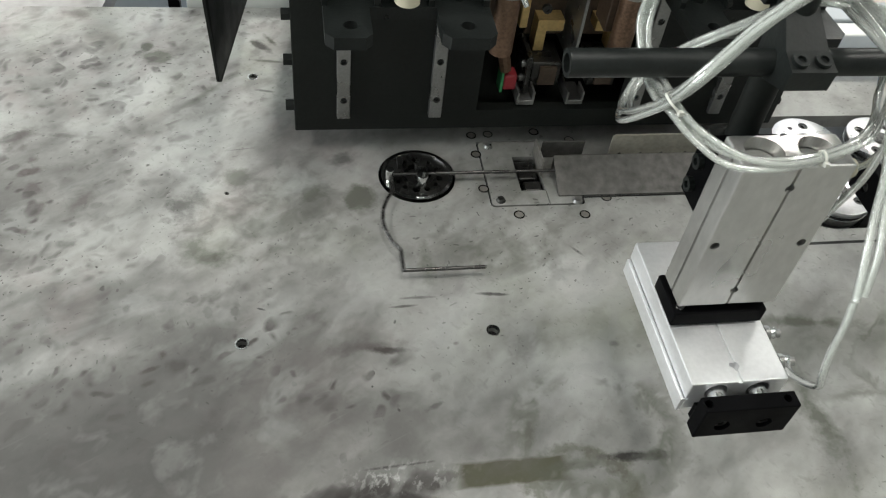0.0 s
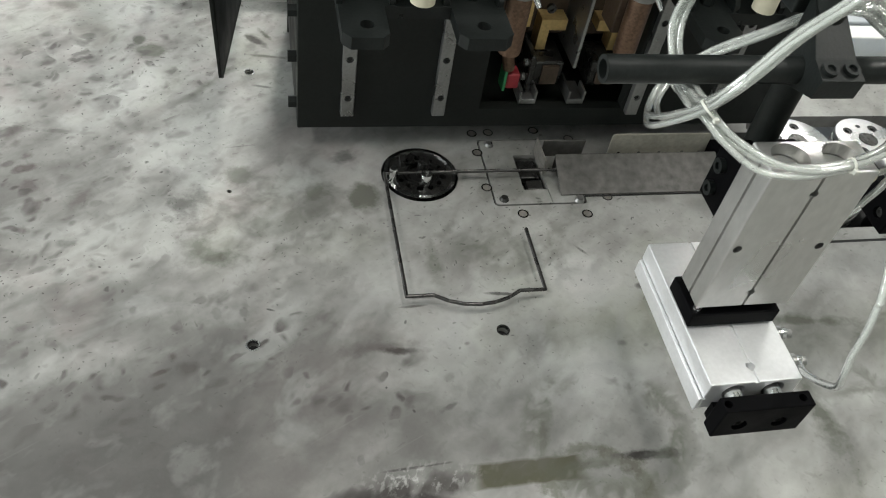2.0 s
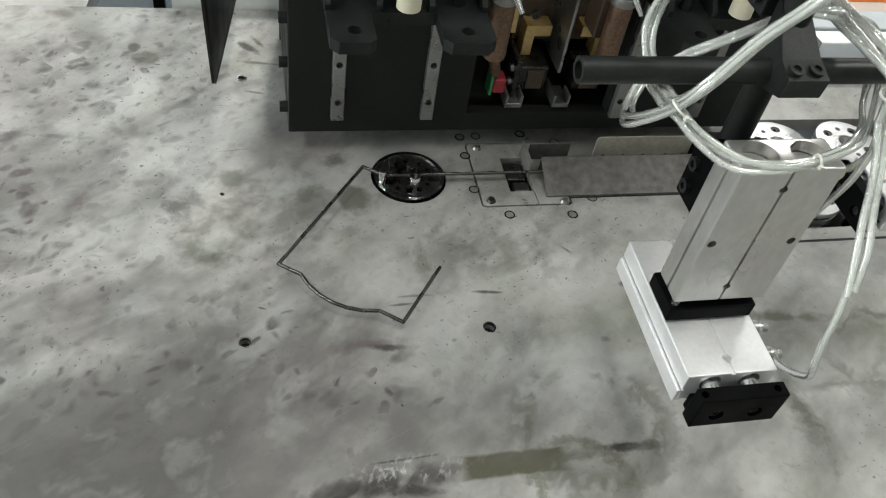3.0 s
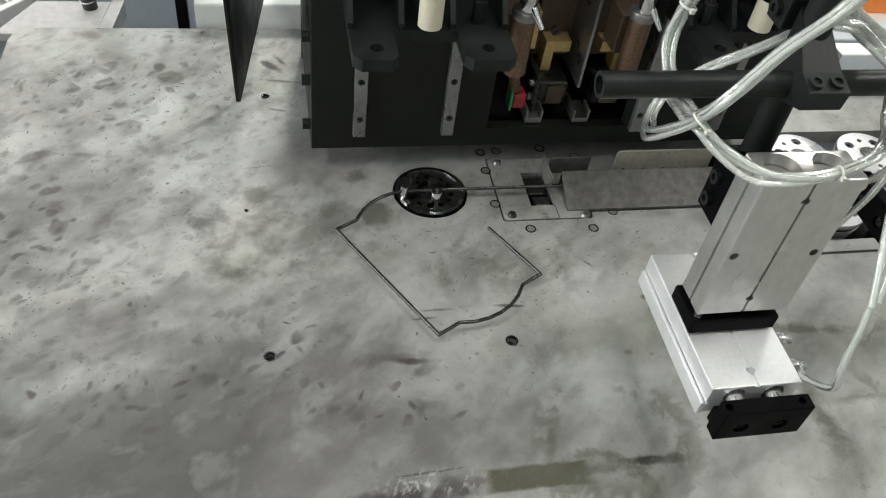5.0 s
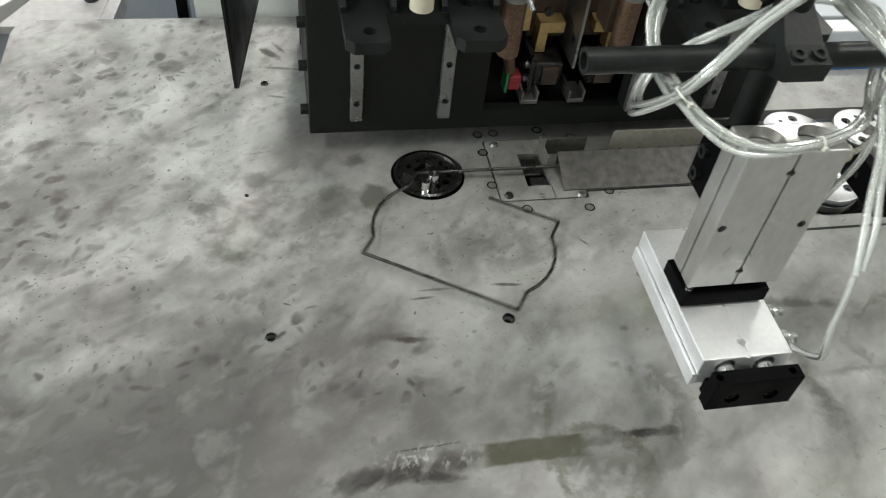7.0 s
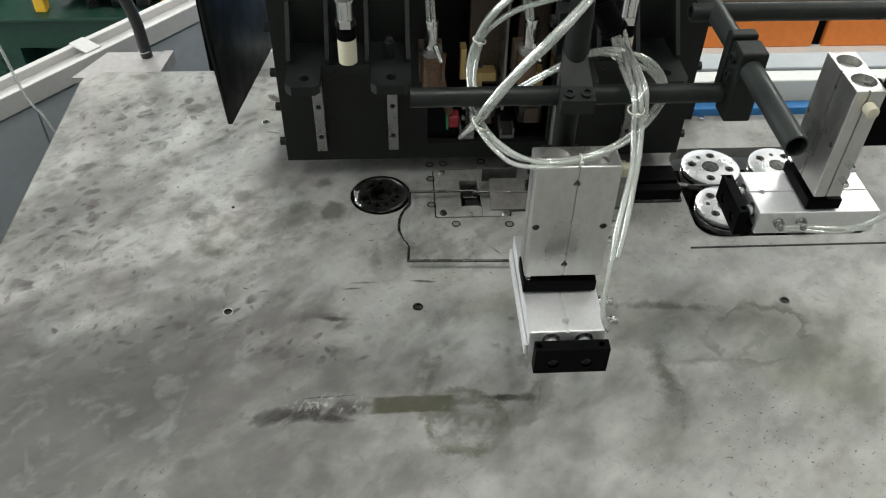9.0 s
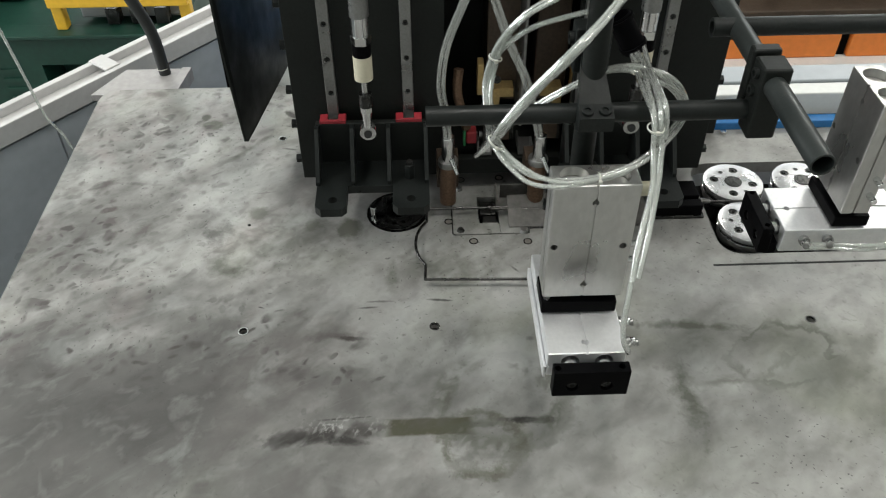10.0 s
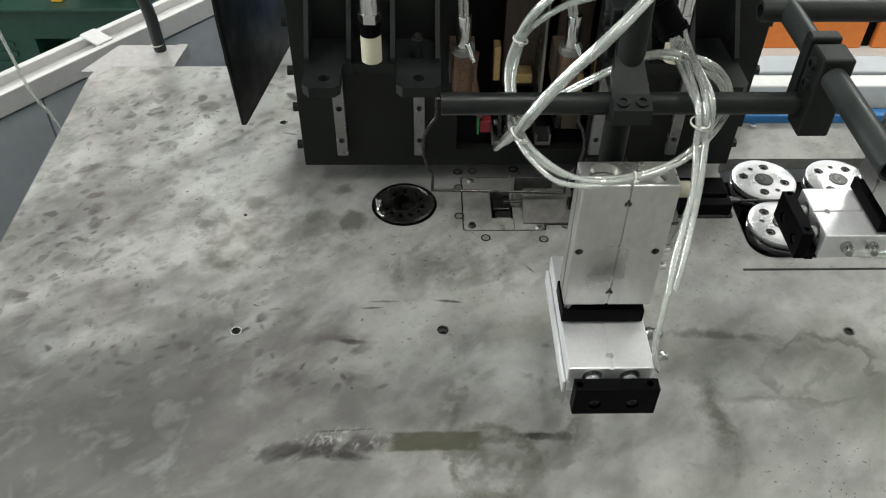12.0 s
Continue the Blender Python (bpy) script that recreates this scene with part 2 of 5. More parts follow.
    stain_or_shading(0.090, 0.396, 0.040, 0.010, -0.15, 0.6, 0.9, DARK)
    stain_or_shading(0.125, 0.404, 0.018, 0.010, 0.3, 0.6, 0.85, SOOT)
    stain_or_shading(0.360, 0.421, 0.055, 0.007, -0.04, 0.6, 0.95, DARK)
    stain_or_shading(0.394, 0.421, 0.010, 0.008, 0.0, 0.5, 0.95, DARK)
    stain_or_shading(0.292, 0.382, 0.056, 0.050, 0.0, 0.26, 0.62, OILY, 1)
    in_turn()
    stain_or_shading(0.325, 0.458, 0.090, 0.085, 0.0, 0.24, 0.6, OLIVE, 1)
    stain_or_shading(0.070, 0.594, 0.060, 0.012, 0.02, 0.9, 0.42, WARM)
    stain_or_shading(0.095, 0.588, 0.035, 0.006, -0.1, 0.6, 0.75, SOOT)
    stain_or_shading(0.238, 0.668, 0.024, 0.0035, -0.1, 0.5, 0.97, DARK)
    stain_or_shading(0.140, 0.668, 0.030, 0.0030, 0.0, 0.5, 0.75, SOOT)
    stain_or_shading(0.120, 0.655, 0.020, 0.0025, 0.05, 0.5, 0.75, SOOT)
    stain_or_shading(0.438, 0.669, 0.009, 0.007, 0.0, 0.5, 0.85, SOOT)
    stain_or_shading(0.158, 0.726, 0.014, 0.050, 0.1, 0.8, 0.5, OLIVE)
    stain_or_shading(0.260, 0.740, 0.12, 0.060, 0.0, 0.9, 0.5, OLIVE)
    stain_or_shading(-0.417, 1.003, 0.026, 0.012, 0.7, 0.5, 0.6, GREYISH)
    in_turn()
    stain_or_shading(-0.232, 1.203, 0.032, 0.022, 0.0, 0.4, 0.6, OLIVE)
    stain_or_shading(-0.250, 1.232, 0.012, 0.014, 0.0, 0.4, 0.6, OLIVE)
    stain_or_shading(0.079, 0.853, 0.027, 0.034, 0.1, 0.4, 0.62, OLIVE)
    stain_or_shading(0.010, 0.870, 0.026, 0.022, 0.1, 0.5, 0.5, OLIVE)
    stain_or_shading(-0.065, 1.235, 0.030, 0.010, -0.8, 0.6, 0.75, SOOT)
    stain_or_shading(-0.045, 1.190, 0.034, 0.005, -0.15, 0.6, 0.6, OLIVE)
    stain_or_shading(0.055, 0.940, 0.022, 0.016, 0.0, 0.8, 0.65, SOOT)
    stain_or_shading(0.140, 0.505, 0.020, 0.007, 0.4, 0.6, 0.65, GREYISH)
    stain_or_shading(0.668, 0.593, 0.12, 0.014, -0.08, 0.8, 0.65, OLIVE)
    stain_or_shading(0.604, 0.450, 0.022, 0.12, 0.05, 0.9, 0.6, OLIVE)
    in_turn()
    stain_or_shading(0.780, 0.530, 0.085, 0.060, 0.3, 0.2, 0.6, OLIVE, 1)
    stain_or_shading(0.700, 0.530, 0.100, 0.050, 0.2, 0.25, 0.45, OLIVE, 1)
    stain_or_shading(0.640, 0.560, 0.16, 0.06, 0.1, 0.9, 0.5, OLIVE)
    stain_or_shading(0.364, 0.685, 0.034, 0.028, 0.0, 0.8, 0.42, PALE, 1)
    stain_or_shading(-0.392, 1.196, 0.0214, 0.0147, -0.22, 0.80, 0.40, GREYISH)
    stain_or_shading(-0.340, 1.223, 0.0174, 0.0101, -0.81, 0.80, 0.45, GREYISH)
    stain_or_shading(-0.407, 0.988, 0.0490, 0.0196, 1.17, 0.70, 0.45, WARM)
    stain_or_shading(-0.458, 0.939, 0.0373, 0.0259, -1.20, 0.80, 0.50, GREYISH)
    stain_or_shading(-0.482, 1.088, 0.0433, 0.0339, -1.03, 0.80, 0.60, GREYISH)
    stain_or_shading(-0.381, 0.927, 0.0225, 0.0091, 0.39, 0.70, 0.65, WARM)
    in_turn()
    stain_or_shading(-0.380, 0.953, 0.0124, 0.0082, 0.24, 0.70, 0.50, WARM)
    stain_or_shading(-0.370, 0.895, 0.0181, 0.0127, -1.45, 0.60, 0.70, WARM)
    stain_or_shading(-0.367, 0.813, 0.0113, 0.0077, -0.29, 0.60, 0.60, WARM)
    stain_or_shading(-0.314, 0.788, 0.0171, 0.0089, -0.12, 0.70, 0.50, GREYISH)
    stain_or_shading(-0.354, 0.852, 0.0193, 0.0082, 1.24, 0.70, 0.50, WARM)
    stain_or_shading(-0.300, 0.870, 0.0324, 0.0150, 0.95, 0.80, 0.45, WARM)
    stain_or_shading(-0.167, 0.856, 0.0568, 0.0427, 1.44, 0.95, 0.62, GREYISH)
    stain_or_shading(-0.125, 0.754, 0.0371, 0.0190, -0.07, 0.90, 0.65, OLIVE)
    stain_or_shading(-0.095, 0.904, 0.0290, 0.0230, 1.55, 0.50, 0.45, OLIVE)
    stain_or_shading(-0.066, 0.810, 0.0240, 0.0210, 1.55, 0.45, 0.42, OLIVE)
    in_turn()
    stain_or_shading(-0.194, 0.991, 0.0141, 0.0069, -1.43, 0.60, 0.40, GREYISH)
    stain_or_shading(-0.210, 0.972, 0.0090, 0.0070, 1.57, 0.60, 0.40, GREYISH)
    stain_or_shading(-0.270, 0.967, 0.0092, 0.0078, -1.15, 0.60, 0.45, GREYISH)
    stain_or_shading(-0.262, 1.017, 0.0234, 0.0098, -1.02, 0.70, 0.35, GREYISH)
    stain_or_shading(-0.109, 0.874, 0.0045, 0.0035, -0.85, 0.50, 0.95, DARK)
    stain_or_shading(-0.389, 0.780, 0.0276, 0.0067, -0.20, 0.70, 0.50, GREYISH)
    stain_or_shading(-0.366, 0.761, 0.0178, 0.0142, -0.48, 0.80, 0.45, GREYISH)
    stain_or_shading(-0.136, 1.120, 0.0682, 0.0096, 0.86, 0.90, 0.55, OLIVE)
    stain_or_shading(-0.047, 1.250, 0.0229, 0.0062, -1.06, 0.70, 0.70, OLIVE)
    stain_or_shading(-0.076, 1.244, 0.0124, 0.0034, -1.21, 0.60, 0.60, OLIVE)
    in_turn()
    stain_or_shading(-0.055, 1.109, 0.0185, 0.0039, -0.23, 0.60, 0.55, GREYISH)
    stain_or_shading(-0.335, 1.004, 0.0584, 0.0069, -0.12, 0.80, 0.40, GREYISH)
    stain_or_shading(-0.095, 0.967, 0.0222, 0.0020, 0.14, 0.60, 0.50, GREYISH)
    stain_or_shading(-0.252, 1.234, 0.0170, 0.0100, -1.48, 0.50, 0.40, GREYISH)
    stain_or_shading(-0.376, 1.334, 0.0301, 0.0180, -0.01, 0.80, 0.35, WARM)
    stain_or_shading(-0.092, 0.858, 0.0230, 0.0110, -0.06, 0.80, 0.30, OLIVE)
    stain_or_shading(-0.188, 0.579, 0.0130, 0.0045, 0.39, 0.50, 0.75, WARM)
    stain_or_shading(-0.187, 0.561, 0.0121, 0.0054, 0.44, 0.50, 0.75, WARM)
    stain_or_shading(-0.157, 0.578, 0.0040, 0.0030, 0.00, 0.50, 0.70, GREYISH)
    stain_or_shading(-0.173, 0.601, 0.0082, 0.0062, -1.08, 0.60, 0.60, WARM)
    in_turn()
    stain_or_shading(-0.124, 0.664, 0.0240, 0.0120, -1.54, 0.70, 0.45, GREYISH)
    stain_or_shading(-0.091, 0.662, 0.0141, 0.0090, -1.49, 0.60, 0.50, GREYISH)
    stain_or_shading(-0.108, 0.629, 0.0141, 0.0090, -1.49, 0.70, 0.50, GREYISH)
    stain_or_shading(-0.147, 0.624, 0.0140, 0.0070, -1.52, 0.70, 0.45, GREYISH)
    stain_or_shading(-0.101, 0.600, 0.0071, 0.0049, -1.38, 0.60, 0.55, GREYISH)
    stain_or_shading(-0.365, 0.570, 0.0186, 0.0126, 1.18, 0.60, 0.60, GREYISH)
    stain_or_shading(-0.343, 0.539, 0.0108, 0.0108, 0.38, 0.70, 0.50, GREYISH)
    stain_or_shading(-0.395, 0.569, 0.0121, 0.0089, -0.60, 0.60, 0.60, GREYISH)
    stain_or_shading(-0.361, 0.635, 0.0133, 0.0082, 0.02, 0.70, 0.50, GREYISH)
    stain_or_shading(-0.367, 0.812, 0.0104, 0.0076, -0.39, 0.60, 0.55, GREYISH)
    in_turn()
    stain_or_shading(-0.315, 0.787, 0.0161, 0.0089, -0.14, 0.70, 0.45, GREYISH)
    stain_or_shading(-0.394, 0.781, 0.0265, 0.0049, -0.20, 0.70, 0.50, GREYISH)
    stain_or_shading(-0.205, 0.578, 0.1843, 0.0331, 1.17, 0.95, 0.50, GREYISH)
    stain_or_shading(-0.146, 0.772, 0.0442, 0.0221, 1.27, 0.90, 0.50, OLIVE)
    stain_or_shading(0.013, 0.531, 0.0136, 0.0041, 0.30, 0.60, 0.50, GREYISH)
    stain_or_shading(0.027, 0.509, 0.0030, 0.0030, 1.57, 0.60, 0.55, GREYISH)
    stain_or_shading(-0.055, 0.459, 0.0150, 0.0060, 0.08, 0.70, 0.50, GREYISH)
    stain_or_shading(0.030, 0.447, 0.0111, 0.0071, 1.52, 0.60, 0.50, GREYISH)
    stain_or_shading(-0.021, 0.548, 0.0060, 0.0050, 1.57, 0.60, 0.55, GREYISH)
    stain_or_shading(-0.027, 0.622, 0.0061, 0.0051, 1.48, 0.60, 0.60, GREYISH)
    in_turn()
    stain_or_shading(-0.060, 0.662, 0.0064, 0.0019, -0.35, 0.50, 0.85, DARK)
    stain_or_shading(0.106, 0.631, 0.0042, 0.0019, 1.26, 0.50, 0.80, DARK)
    stain_or_shading(0.168, 0.625, 0.0033, 0.0018, 0.29, 0.50, 0.80, DARK)
    stain_or_shading(0.098, 0.503, 0.0030, 0.0020, -1.11, 0.50, 0.70, DARK)
    stain_or_shading(0.070, 0.537, 0.0020, 0.0020, 1.57, 0.50, 0.70, DARK)
    stain_or_shading(-0.135, 0.427, 0.0310, 0.0070, -0.04, 0.70, 0.55, GREYISH)
    stain_or_shading(-0.045, 0.587, 0.0170, 0.0040, 1.51, 0.70, 0.45, GREYISH)
    stain_or_shading(-0.020, 0.586, 0.0261, 0.0050, 1.49, 0.80, 0.35, GREYISH)
    stain_or_shading(-0.270, 0.434, 0.0383, 0.0303, 1.13, 0.90, 0.40, GREYISH)
    stain_or_shading(0.289, 0.523, 0.0283, 0.0078, 0.79, 0.60, 0.50, OLIVE)
    in_turn()
    stain_or_shading(0.244, 0.464, 0.0353, 0.0128, 1.28, 0.70, 0.60, OLIVE)
    stain_or_shading(0.285, 0.415, 0.0571, 0.0089, 0.04, 0.60, 0.55, OLIVE)
    stain_or_shading(0.381, 0.577, 0.0105, 0.0065, -0.18, 0.60, 0.50, GREYISH)
    stain_or_shading(0.412, 0.572, 0.0067, 0.0045, 0.46, 0.60, 0.50, GREYISH)
    stain_or_shading(0.168, 0.586, 0.0042, 0.0028, 1.11, 0.60, 0.60, WARM)
    stain_or_shading(0.179, 0.592, 0.0052, 0.0038, 0.34, 0.60, 0.50, WARM)
    stain_or_shading(0.373, 0.737, 0.0142, 0.0028, -0.89, 0.60, 0.50, GREYISH)
    stain_or_shading(0.200, 0.648, 0.0020, 0.0010, 1.57, 0.50, 0.80, DARK)
    stain_or_shading(0.230, 0.532, 0.0020, 0.0010, 1.57, 0.50, 0.80, DARK)
    stain_or_shading(0.070, 0.538, 0.0016, 0.0006, -1.02, 0.50, 0.70, DARK)
    in_turn()
    stain_or_shading(0.096, 0.433, 0.0440, 0.0020, 0.05, 0.60, 0.60, DARK)
    stain_or_shading(0.415, 0.572, 0.0707, 0.0403, 0.06, 0.95, 0.30, GREYISH)
    stain_or_shading(0.099, 0.478, 0.0603, 0.0229, 0.12, 0.90, 0.30, GREYISH)
    in_turn()
    # mostly broad tones: dimmer and brighter light on the table put into colour
    DIM = (0.055, 0.053, 0.051)
    stain_or_shading(-0.300, 0.450, 0.46, 0.20, 0.15, 0.8, 0.62, DIM)
    stain_or_shading(0.020, 0.440, 0.26, 0.12, 0.05, 0.9, 0.30, DIM)
    stain_or_shading(-0.400, 0.870, 0.23, 0.15, 0.5, 0.9, 0.50, GREYISH)
    stain_or_shading(0.330, 0.880, 0.100, 0.080, 0.0, 0.9, 0.34, OLIVE)
    stain_or_shading(-0.220, 0.850, 0.14, 0.09, 0.4, 0.9, 0.32, GREYISH)
    stain_or_shading(-0.040, 0.820, 0.13, 0.09, 0.2, 0.9, 0.36, OLIVE)
    stain_or_shading(-0.470, 0.950, 0.10, 0.08, 0.2, 0.9, 0.30, GREYISH)
    stain_or_shading(-0.200, 0.690, 0.28, 0.10, 0.3, 0.9, 0.26, DIM)
    stain_or_shading(-0.400, 0.850, 0.20, 0.13, 0.4, 0.9, 0.20, DIM)
    stain_or_shading(0.100, 0.690, 0.110, 0.070, 0.3, 0.95, 0.24, PALE)
    stain_or_shading(0.030, 0.398, 0.075, 0.016, 0.05, 0.8, 0.55, DARK)
    stain_or_shading(0.360, 0.668, 0.100, 0.050, 0.2, 0.95, 0.30, PALE)
    stain_or_shading(0.335, 0.548, 0.110, 0.065, 0.0, 0.95, 0.42, PALE)
    stain_or_shading(0.200, 0.640, 0.110, 0.070, 0.3, 0.95, 0.26, PALE)
    stain_or_shading(0.710, 0.672, 0.120, 0.045, 0.0, 0.95, 0.26, PALE)
    in_turn()
    stain_or_shading(0.836, 0.490, 0.150, 0.110, 0.2, 0.9, 0.42, OLIVE)
    stain_or_shading(0.600, 0.340, 0.180, 0.070, 0.0, 0.95, 0.28, OLIVE)
    stain_or_shading(0.290, 0.395, 0.120, 0.040, 0.0, 0.95, 0.32, GREYISH)
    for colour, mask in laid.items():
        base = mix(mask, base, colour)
    base = mix(op("MULTIPLY", rng(mottle, 0.48, 0.34, 0, 0.34), rng(handled, 0.1, 0.8, 0.4, 1)), base, (0.10, 0.095, 0.092))
    base = mix(rng(mottle, 0.54, 0.70, 0, 0.12), base, (0.48, 0.48, 0.465))
    soft_dabs = op("ADD", op("MULTIPLY", dabs(15.0, (1, 1.5, 1), -0.9, 0.50, 0.34), 0.7), op("MULTIPLY", dabs(33.0, (1, 1.6, 1), -0.9, 0.48, 0.30), 0.75))
    base = mix(op("MULTIPLY", soft_dabs, op("MULTIPLY", handled, rng(gate, 0.42, 0.60, 0.20, 0.90))), base, (0.075, 0.067, 0.066))
    # soft pale wipe marks between the smudges
    swirl = tex(6.5, 4, 0.55, 0.9, (1, 1.5, 1), -0.6)
    base = mix(op("MULTIPLY", rng(swirl, 0.54, 0.66, 0, 1), rng(handled, 0.1, 0.9, 0.10, 0.20)), base, (0.44, 0.455, 0.445))
    base = mix(op("MULTIPLY", rng(swirl, 0.46, 0.34, 0, 1), rng(handled, 0.1, 0.9, 0.15, 0.32)), base, (0.125, 0.118, 0.115))
    # handled patches: crowded dark smudges
    smudged = 0.0
    for x, y, a, b in ((-0.110, 0.610, 0.20, 0.11), (-0.390, 0.860, 0.19, 0.18), (-0.300, 0.560, 0.22, 0.11), (-0.330, 1.180, 0.20, 0.12), (0.050, 0.540, 0.18, 0.07)):
        smudged = op("MAXIMUM", oval(x, y, a, b), smudged)
    thumbs = op("MAXIMUM", dabs(19.0, (1, 1.6, 1), -0.9, 0.44, 0.22), dabs(30.0, (1, 1.5, 1), -0.5, 0.42, 0.16))
    base = mix(op("MULTIPLY", op("MULTIPLY", smudged, thumbs), rng(spots, 0.38, 0.58, 0.40, 0.92)), base, (0.062, 0.056, 0.054))
    base = mix(op("MULTIPLY", dabs(60.0, (1, 1.2, 1), 0.7, 0.11, 0.035), rng(gate, 0.42, 0.60, 0.0, 0.8)), base, (0.05, 0.047, 0.045))
    crust = tex(160.0, 3, 0.6, 0.4, (1, 0.6, 1), 0.6)
    patch = oval(0.094, 0.419, 0.075, 0.022)
    base = mix(op("MULTIPLY", patch, rng(crust, 0.52, 0.64, 0, 0.36)), base, (0.62, 0.62, 0.60))
    base = mix(rng(scr, 0.70, 0.80, 0, 0.035), base, (0.6, 0.6, 0.59))
    base = mix(rng(fine, 0.62, 0.8, 0, 0.3), base, (0.12, 0.12, 0.115))
    K.new(base, bs.inputs["Base Color"])
    K.new(rng(op("ADD", cloud, op("MULTIPLY", smear, 0.6)), 0.55, 1.05, 0.60, 0.44), bs.inputs["Roughness"])
    bs.inputs["Metallic"].default_value = 0.3
    bs.inputs["Specular IOR Level"].default_value = 0.3
    bp = N.new("ShaderNodeBump")
    bp.inputs["Strength"].default_value, bp.inputs["Distance"].default_value = 0.12, 0.0015
    K.new(op("ADD", fine, op("MULTIPLY", smear, 2.0)), bp.inputs["Height"])
    K.new(bp.outputs[0], bs.inputs["Normal"])
    return mat


STEEL = table_steel()


# ---- building helpers ----
def part(name, bm, mat, parent=None, label="", bevel=0.0, smooth=False):
    if bevel:
        bmesh.ops.bevel(bm, geom=[e for e in bm.edges if e.is_manifold and e.calc_face_angle(0) > 0.6], offset=bevel, segments=2, affect="EDGES", profile=0.5, clamp_overlap=True)
    me = bpy.data.meshes.new(name)
    bmesh.ops.recalc_face_normals(bm, faces=bm.faces[:])
    bm.to_mesh(me)
    bm.free()
    me.materials.append(mat)
    ob = new(name, me)
    if smooth:
        me.set_sharp_from_angle(angle=radians(35))
        me.polygons.foreach_set("use_smooth", [True] * len(me.polygons))
    if parent:
        ob.parent = parent
    if label:
        ob["label"] = label
    return ob


def thing(name, base, label, category, group="", kind=""):
    ob = new(name)
    ob.empty_display_size = 0.02
    ob.location = base
    return tagged(ob, label, category, group, kind)


def box(x0, x1, y0, y1, z0, z1, bm=None):
    bm = bm or bmesh.new()
    m = Matrix.Translation(((x0 + x1) / 2, (y0 + y1) / 2, (z0 + z1) / 2)) @ Matrix.Diagonal((x1 - x0, y1 - y0, z1 - z0, 1))
    bmesh.ops.create_cube(bm, size=1, matrix=m)
    return bm


def rod(p, q, r, bm=None, r2=None, n=24):
    bm = bm or bmesh.new()
    p, q = Vector(p), Vector(q)
    m = Matrix.Translation((p + q) / 2) @ (q - p).to_track_quat("Z", "Y").to_matrix().to_4x4()
    bmesh.ops.create_cone(bm, cap_ends=True, segments=n, radius1=r, radius2=r if r2 is None else r2, depth=(q - p).length, matrix=m)
    return bm


def pipe(p, q, r, inner, bm=None, n=28):
    """A hollow tube from p to q."""
    bm = bm or bmesh.new()
    p, q = Vector(p), Vector(q)
    turn = (q - p).to_track_quat("Z", "Y").to_matrix()
    rings = []
    for end in (p, q):
        for rad in (r, inner):
            rings.append([bm.verts.new(end + turn @ Vector((rad * math.cos(a), rad * math.sin(a), 0))) for a in [2 * math.pi * i / n for i in range(n)]])
    a, b, c, d = rings
    for u, v in ((a, c), (c, d), (d, b), (b, a)):
        for i in range(n):
            j = (i + 1) % n
            bm.faces.new((u[i], u[j], v[j], v[i]))
    return bm


def prism(points, z0, z1, bm=None):
    """An upright prism on an outline."""
    bm = bm or bmesh.new()
    low = [bm.verts.new((x, y, z0)) for x, y in points]
    high = [bm.verts.new((x, y, z1)) for x, y in points]
    bm.faces.new(high)
    bm.faces.new(low[::-1])
    for i in range(len(points)):
        j = (i + 1) % len(points)
        bm.faces.new((low[i], low[j], high[j], high[i]))
    return bm


def rounded(x0, x1, y0, y1, r, n=6):
    pts = []
    for cx, cy, a in ((x1 - r, y1 - r, 0), (x0 + r, y1 - r, 90), (x0 + r, y0 + r, 180), (x1 - r, y0 + r, 270)):
        pts += [(cx + r * math.cos(radians(a + 90 * i / n)), cy + r * math.sin(radians(a + 90 * i / n))) for i in range(n + 1)]
    return pts


def carve(ob, cutters):
    """Cuts closed meshes out of ob and keeps the result as its mesh."""
    tools = []
    for bm in cutters:
        me = bpy.data.meshes.new("cut")
        bmesh.ops.recalc_face_normals(bm, faces=bm.faces[:])
        bm.to_mesh(me)
        bm.free()
        tool = new("cut", me)
        tool.parent = ob.parent
        tools.append(tool)
        md = ob.modifiers.new("cut", "BOOLEAN")
        md.object, md.operation, md.solver = tool, "DIFFERENCE", "EXACT"
    bpy.context.view_layer.update()
    done = bpy.data.meshes.new_from_object(ob.evaluated_get(bpy.context.evaluated_depsgraph_get()))
    ob.modifiers.clear()
    old = ob.data
    ob.data = done
    done.name = old.name
    for tool in tools:
        bpy.data.objects.remove(tool)
    return ob


def spline(points, steps=10):
    """A smooth line through points."""
    pts = [Vector(p) for p in points]
    pts = [2 * pts[0] - pts[1]] + pts + [2 * pts[-1] - pts[-2]]
    out = []
    for i in range(1, len(pts) - 2):
        a, b, c, d = pts[i - 1:i + 3]
        for k in range(steps):
            t = k / steps
            out.append(0.5 * (2 * b + (c - a) * t + (2 * a - 5 * b + 4 * c - d) * t * t + (3 * b - a - 3 * c + d) * t ** 3))
    return out + [pts[-2]]


